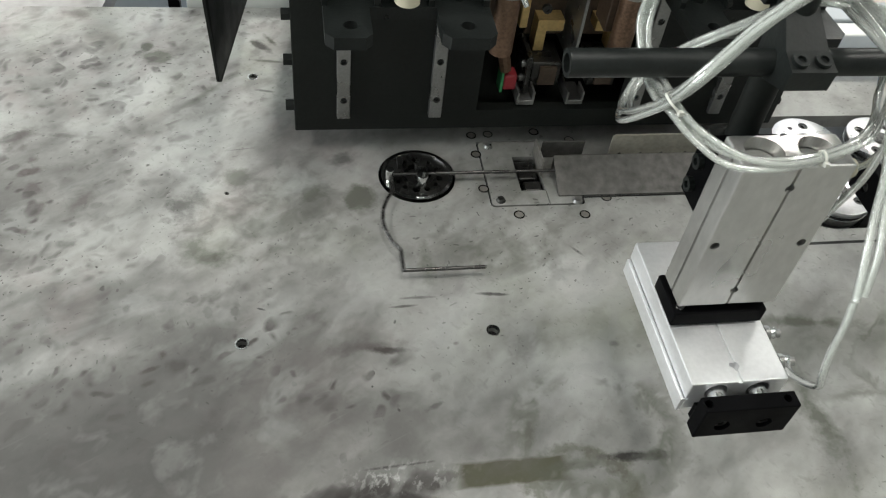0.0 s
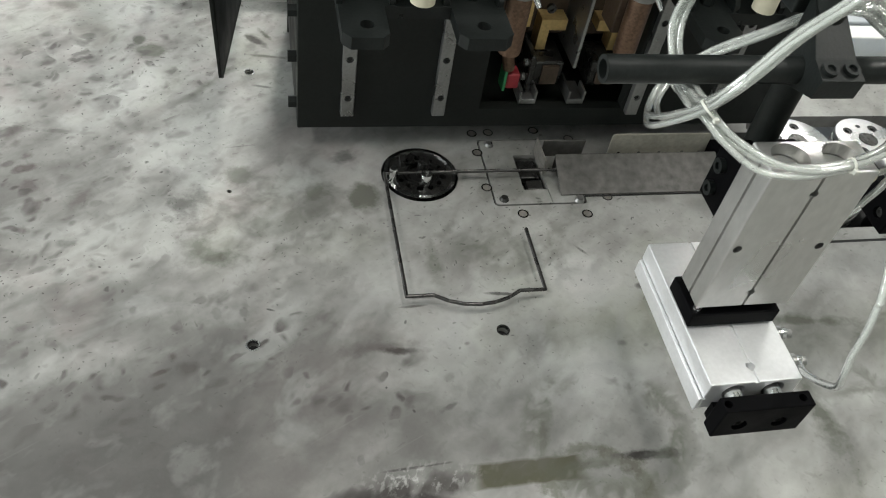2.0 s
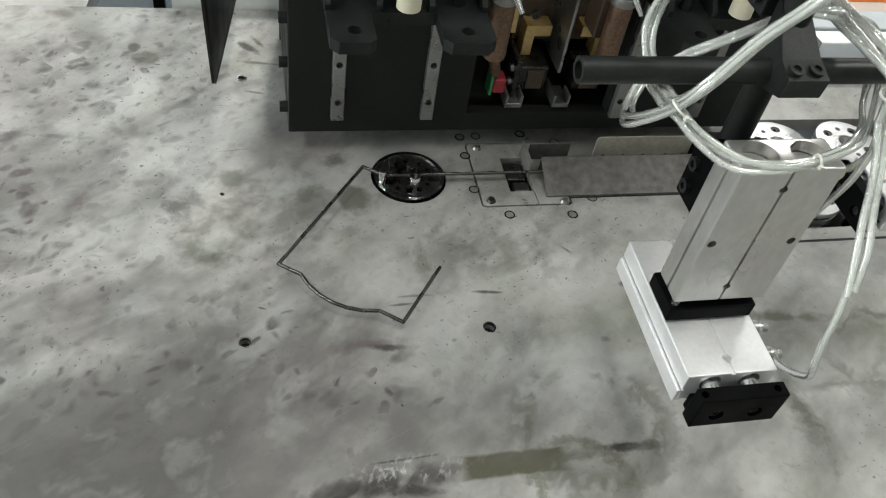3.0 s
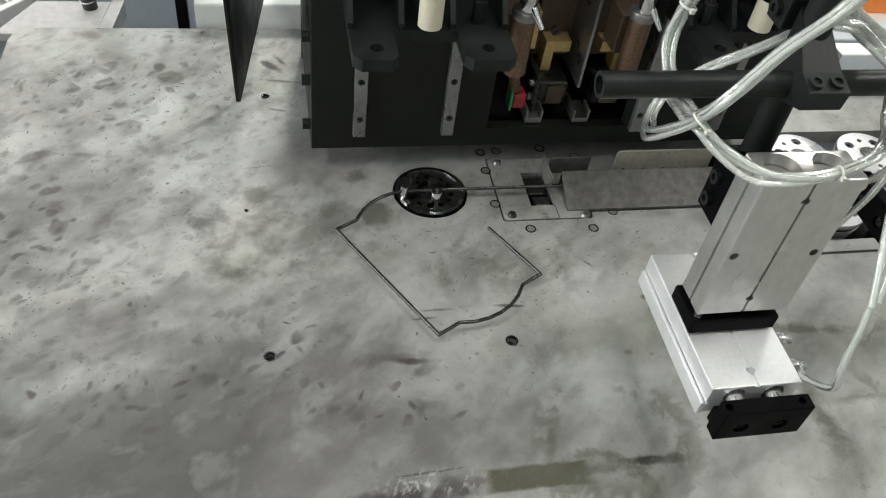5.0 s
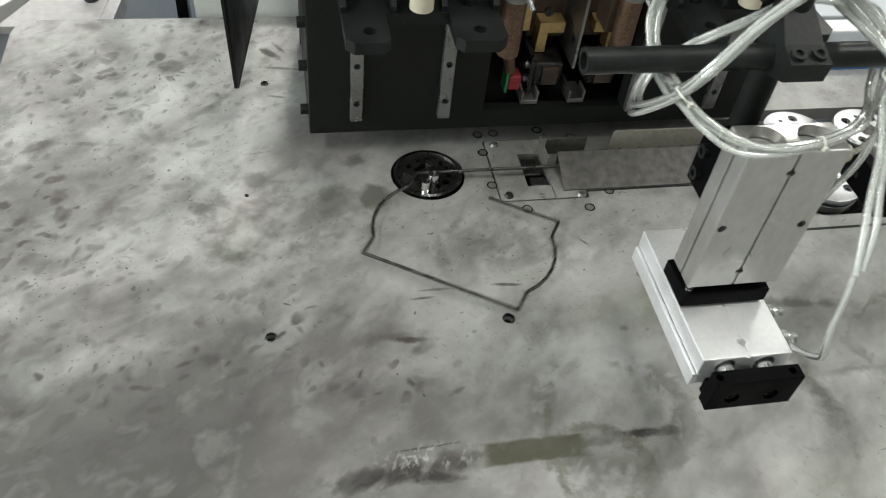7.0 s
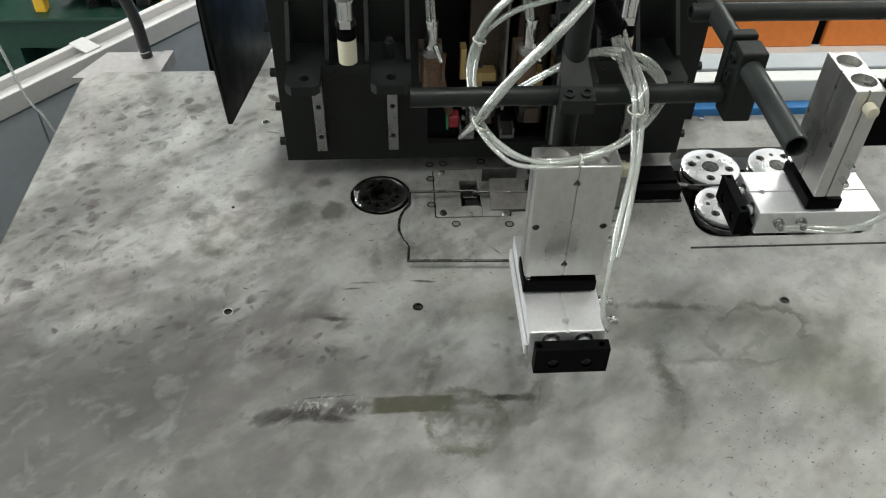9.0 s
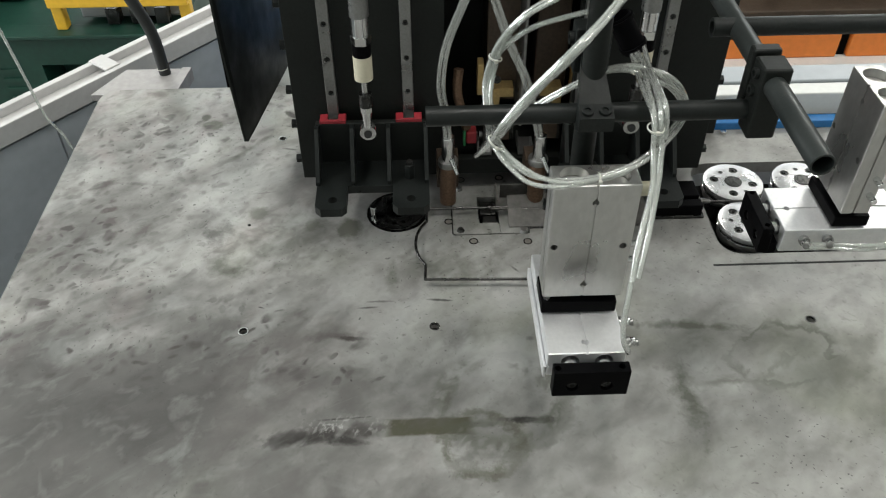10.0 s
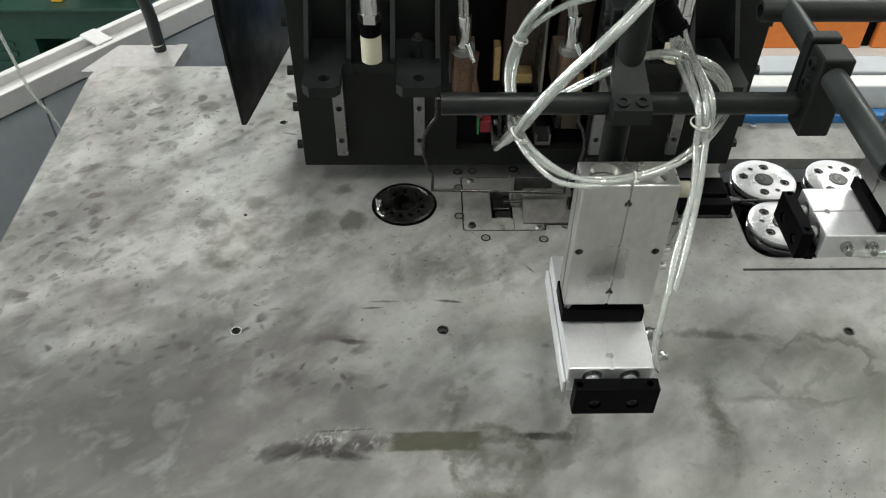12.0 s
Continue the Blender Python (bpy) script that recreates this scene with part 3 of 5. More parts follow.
def hose(points, r, bm=None, n=10, inner=0.0, steps=10):
    """A bent round tube along a smooth line; inner: the bore's radius."""
    bm = bm or bmesh.new()
    line = spline(points, steps)
    up = Vector((0.31, 0.17, 0.93)).normalized()
    for rad, flip in ((r, 1), (inner, -1)):
        if not rad:
            continue
        rings, side = [], None
        for i, p in enumerate(line):
            d = (line[min(i + 1, len(line) - 1)] - line[max(i - 1, 0)]).normalized()
            side = (up if side is None else side) - d * d.dot(up if side is None else side)
            side.normalize()
            other = d.cross(side)
            rings.append([bm.verts.new(p + rad * (math.cos(a) * side + math.sin(a) * other)) for a in [2 * math.pi * k / n for k in range(n)]])
        for u, v in zip(rings, rings[1:]):
            for i in range(n):
                j = (i + 1) % n
                f = (u[i], u[j], v[j], v[i])
                bm.faces.new(f if flip > 0 else f[::-1])
        if not inner:
            bm.faces.new(rings[0][::-1])
            bm.faces.new(rings[-1])
    return bm


def socket_bolt(p, axis, r, h, bm=None):
    """A cap-head bolt with a hexagon socket; p is the seat, axis points outwards."""
    p, a = Vector(p), Vector(axis).normalized()
    bm = pipe(p, p + a * h, r, r * 0.52, bm, 18)
    return rod(p, p + a * h * 0.45, r * 0.53, bm, n=12)


# ---- hall ----
floor = part("floor", box(-6, 8, -5, 9, -0.1, 0), CONCRETE)
tagged(floor, "grey concrete workshop floor", "floor", kind="structure")
ceiling = part("ceiling", box(-6, 8, -5, 9, 5.0, 5.1), HALLWALL)
tagged(ceiling, "plain pale hall ceiling", "ceiling", kind="structure")
for nm, b in (("wall_north", (-6, 8, 9, 9.2, 0, 5)), ("wall_south", (-6, 8, -5.2, -5, 0, 5)), ("wall_west", (-6.2, -6, -5, 9, 0, 5)), ("wall_east", (8, 8.2, -5, 9, 0, 5))):
    w = tagged(part(nm, box(*b), HALLWALL), "plain plastered workshop wall", "wall", kind="structure")
    if nm == "wall_north":
        carve(w, [box(-4.5, 6.5, 8.5, 9.5, 2.0, 4.4)])
    if nm == "wall_west":
        carve(w, [box(-6.5, -5.5, -2.0, 6.0, 1.4, 3.8)])
# unseen window frames, added to go with the two fill panels
window = tagged(part("added_window_1", box(-4.5, 6.5, 9.05, 9.10, 3.17, 3.23), WHITE), "long white window frame, unseen, added round a fill lamp", "window", kind="structure")
for x in (-4.47, -2.3, -0.1, 2.1, 4.3, 6.47):
    part("mullion", box(x - 0.03, x + 0.03, 9.04, 9.11, 2.0, 4.4), WHITE, window)

window = tagged(part("added_window_2", box(-6.10, -6.05, -2.0, 6.0, 2.57, 2.63), WHITE), "long white window frame, unseen, added round a fill lamp", "window", kind="structure")
for y in (-1.97, 0.0, 2.0, 4.0, 5.97):
    part("mullion", box(-6.11, -6.04, y - 0.03, y + 0.03, 1.4, 3.8), WHITE, window)

# ---- worktable ----
T = TABLE
DISC = (0.166, 0.900)
WIRE_Y, WIRE_Z = 0.887, 0.832
table = thing("machine_table", (0, 0, 0), "stained steel machine table with bolt holes and cut-outs", "machine table")
outline = [(1.75, -0.45), (1.75, 1.354), (-0.465, 1.354), (-0.485, 1.349), (-0.499, 1.335), (-0.504, 1.315), (-0.504, -0.45)]
top = part("table_top", prism(outline, T - 0.025, T), STEEL, table)
BOLT_HOLES = [(-0.082, 0.610), (0.229, 0.609), (0.845, 0.600), (-0.076, 1.147), (-0.108, 0.873)]
cuts = [rod((DISC[0], DISC[1], T - 0.1), (DISC[0], DISC[1], T + 0.1), 0.0575, n=64),
        prism(rounded(0.746, 1.075, 0.760, 1.026, 0.04), T - 0.1, T + 0.1),
        box(0.721, 1.30, 0.7305, 0.7360, T - 0.1, T + 0.1),
        box(0.317, 0.357, 0.860, 0.938, T - 0.1, T + 0.1),
        prism(rounded(0.267, 0.410, 0.829, 0.975, 0.006), T - 0.006, T + 0.1)]
for x, y in BOLT_HOLES:
    cuts.append(rod((x, y, T - 0.1), (x, y, T + 0.1), 0.0075 if y != 0.873 else 0.003, n=24))
carve(top, cuts)
# near-black fillers paint the shade inside the holes, well, slot and pit
for x, y in BOLT_HOLES[:4]:
    rim = part("hole_rim", pipe((x, y, T - 0.004), (x, y, T + 0.0006), 0.0086, 0.0068), CHROME, table)
    part("hole_shade", rod((x, y, T - 0.014), (x, y, T - 0.012), 0.0074, n=20), HOLE, rim)
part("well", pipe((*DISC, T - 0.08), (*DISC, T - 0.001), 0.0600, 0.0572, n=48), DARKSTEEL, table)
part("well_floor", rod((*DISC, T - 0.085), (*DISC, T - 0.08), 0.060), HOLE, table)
part("slot_shade", box(0.7215, 1.2995, 0.7307, 0.7358, T - 0.012, T - 0.0004), HOLE, table)
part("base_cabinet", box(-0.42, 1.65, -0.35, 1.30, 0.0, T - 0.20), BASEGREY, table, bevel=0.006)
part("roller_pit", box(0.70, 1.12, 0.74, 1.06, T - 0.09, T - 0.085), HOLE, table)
part("under_frame", box(-0.40, 1.60, -0.30, 1.28, T - 0.20, T - 0.12), BASEGREY, table)
# screws and ring marks round the guide
RINGS = [(0.263, 0.990), (0.290, 0.992), (0.263, 0.945), (0.262, 0.868), (0.305, 0.812), (0.403, 0.808), (0.366, 0.996), (0.445, 0.842), (0.420, 0.975)]
for i, (x, y) in enumerate(RINGS):
    part("plug", pipe((x, y, T - 0.004), (x, y, T + 0.0005), 0.0082, 0.0062, n=20), DARKSTEEL, table)
    part("plug_face", rod((x, y, T - 0.004), (x, y, T + 0.0003), 0.0062, n=20), SHEET, table)

# ---- wire guide ----
guide = thing("wire_guide", (0, 0, 0), "inset steel wire guide plate under a cover strip", "wire guide")
plate = part("guide_plate", prism(rounded(0.2697, 0.4073, 0.8317, 0.9723, 0.006), T - 0.006, T + 0.0004), STEEL, guide)
carve(plate, [box(0.318, 0.356, 0.861, 0.937, T - 0.1, T + 0.1), box(0.3555, 0.3565, 0.82, 0.861, T - 0.1, T + 0.1)])
# near-black sheet in place of the shade in the seam round the plate
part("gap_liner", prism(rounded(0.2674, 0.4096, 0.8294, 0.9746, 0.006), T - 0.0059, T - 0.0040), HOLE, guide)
carve([c for c in guide.children if c.name.startswith("gap")][0], [box(0.317, 0.357, 0.860, 0.938, T - 0.1, T + 0.1)])
part("guide_block", box(0.322, 0.352, 0.893, 0.932, T - 0.05, T - 0.006), DARKSTEEL, guide, bevel=0.002)
part("guide_block", box(0.326, 0.352, 0.866, 0.886, T - 0.05, T - 0.004), DARKSTEEL, guide, bevel=0.002)
part("knife", box(0.3528, 0.3555, 0.892, 0.945, T, T + 0.030), SHEET, guide, bevel=0.001)
bm = bmesh.new()
ends = [[bm.verts.new((x, y, T + z)) for y, z in ((0.846, 0.0012), (0.846, 0.0028), (0.905, 0.0288), (0.905, 0.0272))] for x in (0.372, 0.640)]
bm.faces.new(ends[0])
bm.faces.new(ends[1][::-1])
for i in range(4):
    j = (i + 1) % 4
    bm.faces.new((ends[0][i], ends[1][i], ends[1][j], ends[0][j]))
part("tray", bm, TRAY, guide, "oil-stained sloping steel wire cover")
part("cover_wall", box(0.374, 0.640, 0.9055, 0.9075, T, T + 0.0285), TRAY, guide)
# near-black strips stand in for the shaded gap and slot at the tray
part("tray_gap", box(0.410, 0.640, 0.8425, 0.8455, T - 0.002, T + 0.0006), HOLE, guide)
part("tray_slot_shade", box(0.432, 0.470, 0.923, 0.934, T - 0.002, T + 0.0022), HOLE, guide)
part("stop_sheet", box(0.362, 0.430, 0.934, 0.937, T, T + 0.032), TRAY, guide, bevel=0.001)
strip = part("stop_sheet", prism(rounded(0.472, 0.640, T, T + 0.044, 0.006), 0, 0.003), BEIGE, guide, "dusty beige stop sheet")
strip.matrix_basis = pose(0, 0.935, 0, 90, 0, 0)
for x in (0.490, 0.525, 0.560, 0.600, 0.630):
    part("rivet", rod((x, 0.932, T + 0.006), (x, 0.928, T + 0.006), 0.003, n=12), DARKSTEEL, guide)
for x, y, m in ((0.285, 0.962, RAIL), (0.283, 0.842, DARKSTEEL), (0.398, 0.836, RAIL)):
    part("screw", rod((x, y, T), (x, y, T + 0.005), 0.0075, r2=0.005, n=20), m, guide, smooth=True)
part("feed_block", box(0.642, 0.733, 0.862, 0.882, T + 0.0006, T + 0.028), ANOD, guide, bevel=0.002)
part("feed_block", box(0.642, 0.733, 0.892, 0.938, T + 0.0006, T + 0.028), ANOD, guide, bevel=0.002)
part("feed_base", box(0.638, 0.737, 0.858, 0.942, T, T + 0.006), DARKSTEEL, guide, bevel=0.001)
part("feed_nozzle", rod((0.733, WIRE_Y, WIRE_Z), (0.752, WIRE_Y, WIRE_Z), 0.008, r2=0.005, n=16), DARKSTEEL, guide)

# ---- feed rollers ----
for k, (x, y) in enumerate(((0.814, 0.945), (0.949, 0.945), (0.811, 0.829), (0.947, 0.829))):
    r = thing("feed_roller", (x, y, T), "bright steel wire feed roller with bolt holes", "roller", "wire feed rollers")
    part("shaft", rod((0, 0, -0.085), (0, 0, -0.02), 0.02), DARKSTEEL, r)
    part("lower_flange", rod((0, 0, -0.02), (0, 0, 0.001), 0.056, n=64), CHROME, r, bevel=0.0015, smooth=True)
    part("groove", rod((0, 0, 0.001), (0, 0, 0.006), 0.054, n=64), DARKSTEEL, r)
    disc = part("upper_flange", rod((0, 0, 0.006), (0, 0, 0.016), 0.0565, n=64), ROLLER, r, bevel=0.0012, smooth=True)
    a0 = radians((75, 50, 130, 20)[k])
    holes = [rod((0.036 * math.cos(a0 + i * math.pi / 2), 0.036 * math.sin(a0 + i * math.pi / 2), 0.008), (0.036 * math.cos(a0 + i * math.pi / 2), 0.036 * math.sin(a0 + i * math.pi / 2), 0.03), 0.0085, n=20) for i in range(4)]
    holes += [rod((0.034 * math.cos(a0 + 0.75 + i * math.pi), 0.034 * math.sin(a0 + 0.75 + i * math.pi), 0.008), (0.034 * math.cos(a0 + 0.75 + i * math.pi), 0.034 * math.sin(a0 + 0.75 + i * math.pi), 0.03), 0.0045, n=16) for i in range(2)]
    carve(disc, holes)
    for i in range(4):
        part("bolt", socket_bolt((0.036 * math.cos(a0 + i * math.pi / 2), 0.036 * math.sin(a0 + i * math.pi / 2), 0.009), (0, 0, 1), 0.0066, 0.005), DARKSTEEL, disc)
    hub = part("hub", rod((0, 0, 0.012), (0, 0, 0.0175), 0.0165, n=32), DARKSTEEL, r, bevel=0.001)
    part("hub_centre", rod((0, 0, 0.0165), (0, 0, 0.0178), 0.002, n=10), HOLE, hub)

# ---- bending disc ----
bend = thing("bending_disc", (*DISC, T), "dark oiled steel bending disc with drilled holes and pins", "bending disc")
face = part("disc_plate", rod((0, 0, -0.03), (0, 0, 0.002), 0.0515, n=72), DARKSTEEL, bend, bevel=0.0015, smooth=True)
HOLES = [(0.033 * math.cos(radians(a)), 0.033 * math.sin(radians(a)), rr) for a, rr in ((20, 0.0045), (52, 0.0035), (88, 0.005), (120, 0.0035), (205, 0.0035), (232, 0.0045), (262, 0.0055), (290, 0.0045), (320, 0.004), (345, 0.005))]
carve(face, [rod((0, 0, -0.02), (0, 0, 0.05), 0.0215, n=40)] + [rod((x, y, -0.02), (x, y, 0.05), r, n=16) for x, y, r in HOLES])
part("disc_rim", pipe((0, 0, -0.012), (0, 0, 0.0035), 0.0535, 0.0484, n=72), CHROME, bend, "polished outer rim", bevel=0.001, smooth=True)
part("hub_ring", pipe((0, 0, -0.01), (0, 0, 0.004), 0.0255, 0.0205, n=48), DARKSTEEL, bend, bevel=0.0008, smooth=True)
part("bend_pin", rod((-0.0425, -0.013, 0), (-0.0425, -0.013, 0.026), 0.0062, n=24), CHROME, bend, "bright bending pin", bevel=0.001, smooth=True)
part("stop_block", box(-0.028, -0.020, 0.013, 0.030, 0.001, 0.012), DARKSTEEL, bend, bevel=0.001)
mandrel = thing("mandrel", (*DISC, T), "oiled steel mandrel with two forming pins", "mandrel")
part("core", rod((0, 0, -0.06), (0, 0, -0.004), 0.0195, n=40), HOLE, mandrel)
part("forming_pin", rod((0.004, -0.024, -0.01), (0.004, -0.024, 0.024), 0.0085, n=24), CHROME, mandrel, bevel=0.001, smooth=True)
part("forming_pin", rod((0.004, 0.002, -0.01), (0.004, 0.002, 0.024), 0.0085, n=24), DARKSTEEL, mandrel, bevel=0.001, smooth=True)

# ---- welding head ----
FY, BX0, BX1, BZ = 0.965, -0.010, 0.747, 0.852
TOPZ = 1.75
head = thing("welding_head", (0, 0, 0), "black painted welding head with linear rails and copper fittings", "welding head")
fp = part("front_plate", box(BX0, BX1, FY, FY + 0.018, BZ, TOPZ), BLACK, head, bevel=0.0015)
OPEN = (0.258, 0.486, 0.886, 1.42)
carve(fp, [box(OPEN[0], OPEN[1], FY - 0.1, FY + 0.1, OPEN[2], OPEN[3])])
part("side_plate", box(BX0, BX0 + 0.015, FY + 0.018, 1.26, BZ, TOPZ), BLACK, head)
part("side_plate", box(BX1 - 0.015, BX1, FY + 0.018, 1.26, BZ, TOPZ), BLACK, head)
part("back_plate", box(BX0, BX1, 1.26, 1.275, T, TOPZ), BLACK, head)
part("top_plate", box(BX0 - 0.01, BX1 + 0.01, FY - 0.01, 1.285, TOPZ, TOPZ + 0.015), BLACK, head)
part("bottom_plate", box(BX0 + 0.016, BX1 - 0.016, FY + 0.019, 1.259, BZ + 0.002, BZ + 0.014), BLACK, head)
for x in (0.02, 0.71):
    part("foot_block", box(x, x + 0.03, 1.10, 1.25, T, BZ + 0.002), BLACK, head)
for z, y in ((0.885, 0.985), (0.96, 0.99), (1.035, 0.985), (1.12, 0.99), (1.20, 0.985)):
    part("side_bolt", rod((BX0, y, z), (BX0 - 0.012, y, z), 0.009, n=6), BLACK_EDGE, head)
    part("side_bolt", rod((BX1, y, z), (BX1 + 0.012, y, z), 0.009, n=6), BLACK_EDGE, head)
for x in (0.060, 0.194, 0.500, 0.636):
    rail = part("rail", box(x - 0.0095, x + 0.0095, FY - 0.011, FY, 0.881, 1.60), RAIL, head, "ground steel linear rail with bolt holes", bevel=0.0015)
    carve(rail, [rod((x, FY - 0.03, 0.914 + 0.0655 * k), (x, FY - 0.006, 0.914 + 0.0655 * k), 0.0052, n=14) for k in range(10)])
    for k in range(10):
        part("rail_bolt", rod((x, FY - 0.0058, 0.914 + 0.0655 * k), (x, FY - 0.008, 0.914 + 0.0655 * k), 0.0042, n=6), HOLE, rail)
# guard fin
bm = bmesh.new()
sides = []
for dx in (-0.002, 0.002):
    sides.append([bm.verts.new((x + dx, y, z)) for x, y, z in ((-0.114, 0.990, 0.922), (-0.112, 0.998, 0.916), (-0.050, 1.54, 0.868), (-0.050, 1.54, 1.70), (-0.122, 0.975, 1.70), (-0.120, 0.975, 1.12))])
bm.faces.new(sides[0])
bm.faces.new(sides[1][::-1])
for i in range(6):
    j = (i + 1) % 6
    bm.faces.new((sides[0][i], sides[1][i], sides[1][j], sides[0][j]))
fin = part("guard_sheet", bm, BLACK, head, "pointed black sheet guard")
part("guard_arm", box(-0.095, BX0, 1.17, 1.19, 1.55, 1.60), BLACK, head)
# inside the opening
part("inner_back", box(OPEN[0] - 0.02, OPEN[1] + 0.02, 1.18, 1.19, BZ + 0.02, 1.6), BLACK, head)
part("divider", box(0.397, 0.402, 0.985, 1.17, 0.945, 1.5), RAIL, head, bevel=0.001)
for s in (-1, 1):
    x = 0.414 + s * 0.045
    part("copper_block", box(x - 0.030, x + 0.030, 1.06, 1.17, 0.955, 1.30), BROWN, head, bevel=0.003)
    bm = box(x - 0.020, x + 0.020, 1.030, 1.058, 0.981, 0.999)
    box(x + s * 0.013 - 0.0075, x + s * 0.013 + 0.0075, 1.030, 1.058, 0.947, 0.9808, bm)
    part("brass_bracket", bm, BRASS, head, "L-shaped brass bracket")
    part("brass_lug", box(x + s * 0.036, x + s * 0.048, 1.03, 1.058, 0.985, 1.05), BRASS, head, bevel=0.002)
    jaw = part("clamp_jaw", box(x - 0.026, x + 0.020, 1.0, 1.058, 0.903, 0.945), DARKSTEEL, head, bevel=0.003)
    part("jaw_face", box(x - 0.014, x + 0.012, 0.996, 1.0, 0.908, 0.94), BROWN, jaw)
    part("cap_screw", socket_bolt((x - 0.012, 1.03, 1.02), (0, -1, 0), 0.007, 0.006), DARKSTEEL, head)
part("clamp_plate", box(0.330, 0.338, 0.985, 1.05, 0.90, 0.965), DARKSTEEL, head, bevel=0.002)
for z in (0.920, 0.945):
    part("plate_bolt", socket_bolt((0.330, 1.0, z), (-1, 0, 0), 0.006, 0.005), RAIL, head)
for x in (0.334, 0.411):
    tip = part("tip_holder", box(x - 0.014, x + 0.013, 0.972, 1.02, 0.889, 0.897), RAIL, head, "bright forked tip holder", bevel=0.001)
    part("tip_wall", box(x - 0.014, x - 0.011, 0.972, 1.02, 0.897, 0.912), RAIL, tip)
    part("tip_wall", box(x + 0.010, x + 0.013, 0.972, 1.0, 0.897, 0.912), RAIL, tip)
part("terminal", box(0.299, 0.319, 0.985, 1.01, 0.907, 0.933), RED, head, "red terminal cap", bevel=0.003)
part("terminal_edge", box(0.294, 0.2985, 0.985, 1.01, 0.903, 0.940), GREEN, head, bevel=0.001)
part("copper_strap", hose([(0.285, 1.0, 1.06), (0.282, 0.992, 1.02), (0.290, 0.988, 0.98), (0.300, 0.992, 0.94)], 0.009, n=10), COPPER, head, smooth=True)
part("inner_shelf", box(0.262, 0.484, 0.99, 1.17, 1.34, 1.355), BLACK, head)


def carriage(cx, s):
    """A sliding press carriage on two rails; s mirrors its bolt."""
    c = thing("press_carriage", (cx, FY, 1.124), "black welded press carriage with forked foot plate", "carriage", "press carriages")
    part("back_plate", box(-0.098, 0.100, -0.034, -0.022, -0.012, 0.082), BLACK, c, bevel=0.0015)
    for x in (-0.067, 0.067):
        part("slider", box(x - 0.022, x + 0.022, -0.022, -0.0115, 0.0, 0.078), RAIL, c, bevel=0.002)
        seal = part("seal", box(x - 0.023, x + 0.023, -0.034, -0.0115, 0.0822, 0.089), RED, c, "red end seal", bevel=0.001)
        carve(seal, [box(x - 0.0096, x + 0.0096, -0.03, 0.0, 0.05, 0.12)])
    fork = [(-0.098, -0.034), (-0.098, -0.160), (-0.088, -0.171), (-0.052, -0.171), (-0.044, -0.162), (-0.044, -0.108), (0.036, -0.108), (0.036, -0.160), (0.045, -0.171), (0.090, -0.171), (0.100, -0.160), (0.100, -0.034)]
    foot = part("foot_plate", prism(fork, -0.016, 0.0), BLACK_EDGE, c, bevel=0.0012)
    carve(foot, [rod((x, -0.145, -0.05), (x, -0.145, 0.05), 0.0085, n=24) for x in (-0.068, 0.068)])
    for x in (-0.096, -0.034, 0.030, 0.096):
        bm = bmesh.new()
        ends = []
        for dx in (-0.0035, 0.0035):
            ends.append([bm.verts.new((x + dx, y, z)) for y, z in ((-0.034, 0.0), (-0.105, 0.0), (-0.105, 0.008), (-0.046, 0.080), (-0.034, 0.080))])
        bm.faces.new(ends[0])
        bm.faces.new(ends[1][::-1])
        for i in range(5):
            j = (i + 1) % 5
            bm.faces.new((ends[0][i], ends[1][i], ends[1][j], ends[0][j]))
        part("gusset", bm, BLACK_EDGE, c)
    part("hex_bolt", rod((s * 0.066, -0.085, 0.0), (s * 0.066, -0.085, 0.03), 0.0095, n=6), BLACK_EDGE, c, bevel=0.001)
    part("bolt_tip", rod((s * 0.066, -0.085, 0.03), (s * 0.066, -0.085, 0.036), 0.006, n=16), DARKSTEEL, c)
    eye = part("rod_eye", pipe((0, -0.101, 0.116), (0, -0.114, 0.116), 0.0135, 0.0068, n=24), CHROME, c, "bright rod eye", bevel=0.001, smooth=True)
    part("eye_pin", rod((0, -0.034, 0.078), (0, -0.117, 0.116), 0.0066, n=16), HOLE, eye)
    part("eye_shank", rod((0, -0.108, 0.126), (0, -0.108, 0.156), 0.0070, n=18, r2=0.0085), CHROME, c, smooth=True)
    part("lock_nut", rod((0, -0.108, 0.156), (0, -0.108, 0.166), 0.0105, n=6), CHROME, c)
    part("rod_collar", rod((0, -0.108, 0.166), (0, -0.108, 0.190), 0.0112, n=24), DARKSTEEL, c, bevel=0.001)
    part("piston_rod", rod((0, -0.108, 0.190), (0, -0.108, 0.42), 0.005, n=18), CHROME, c, smooth=True)
    return c


left_carriage = carriage(0.127, 1)
right_carriage = carriage(0.568, -1)
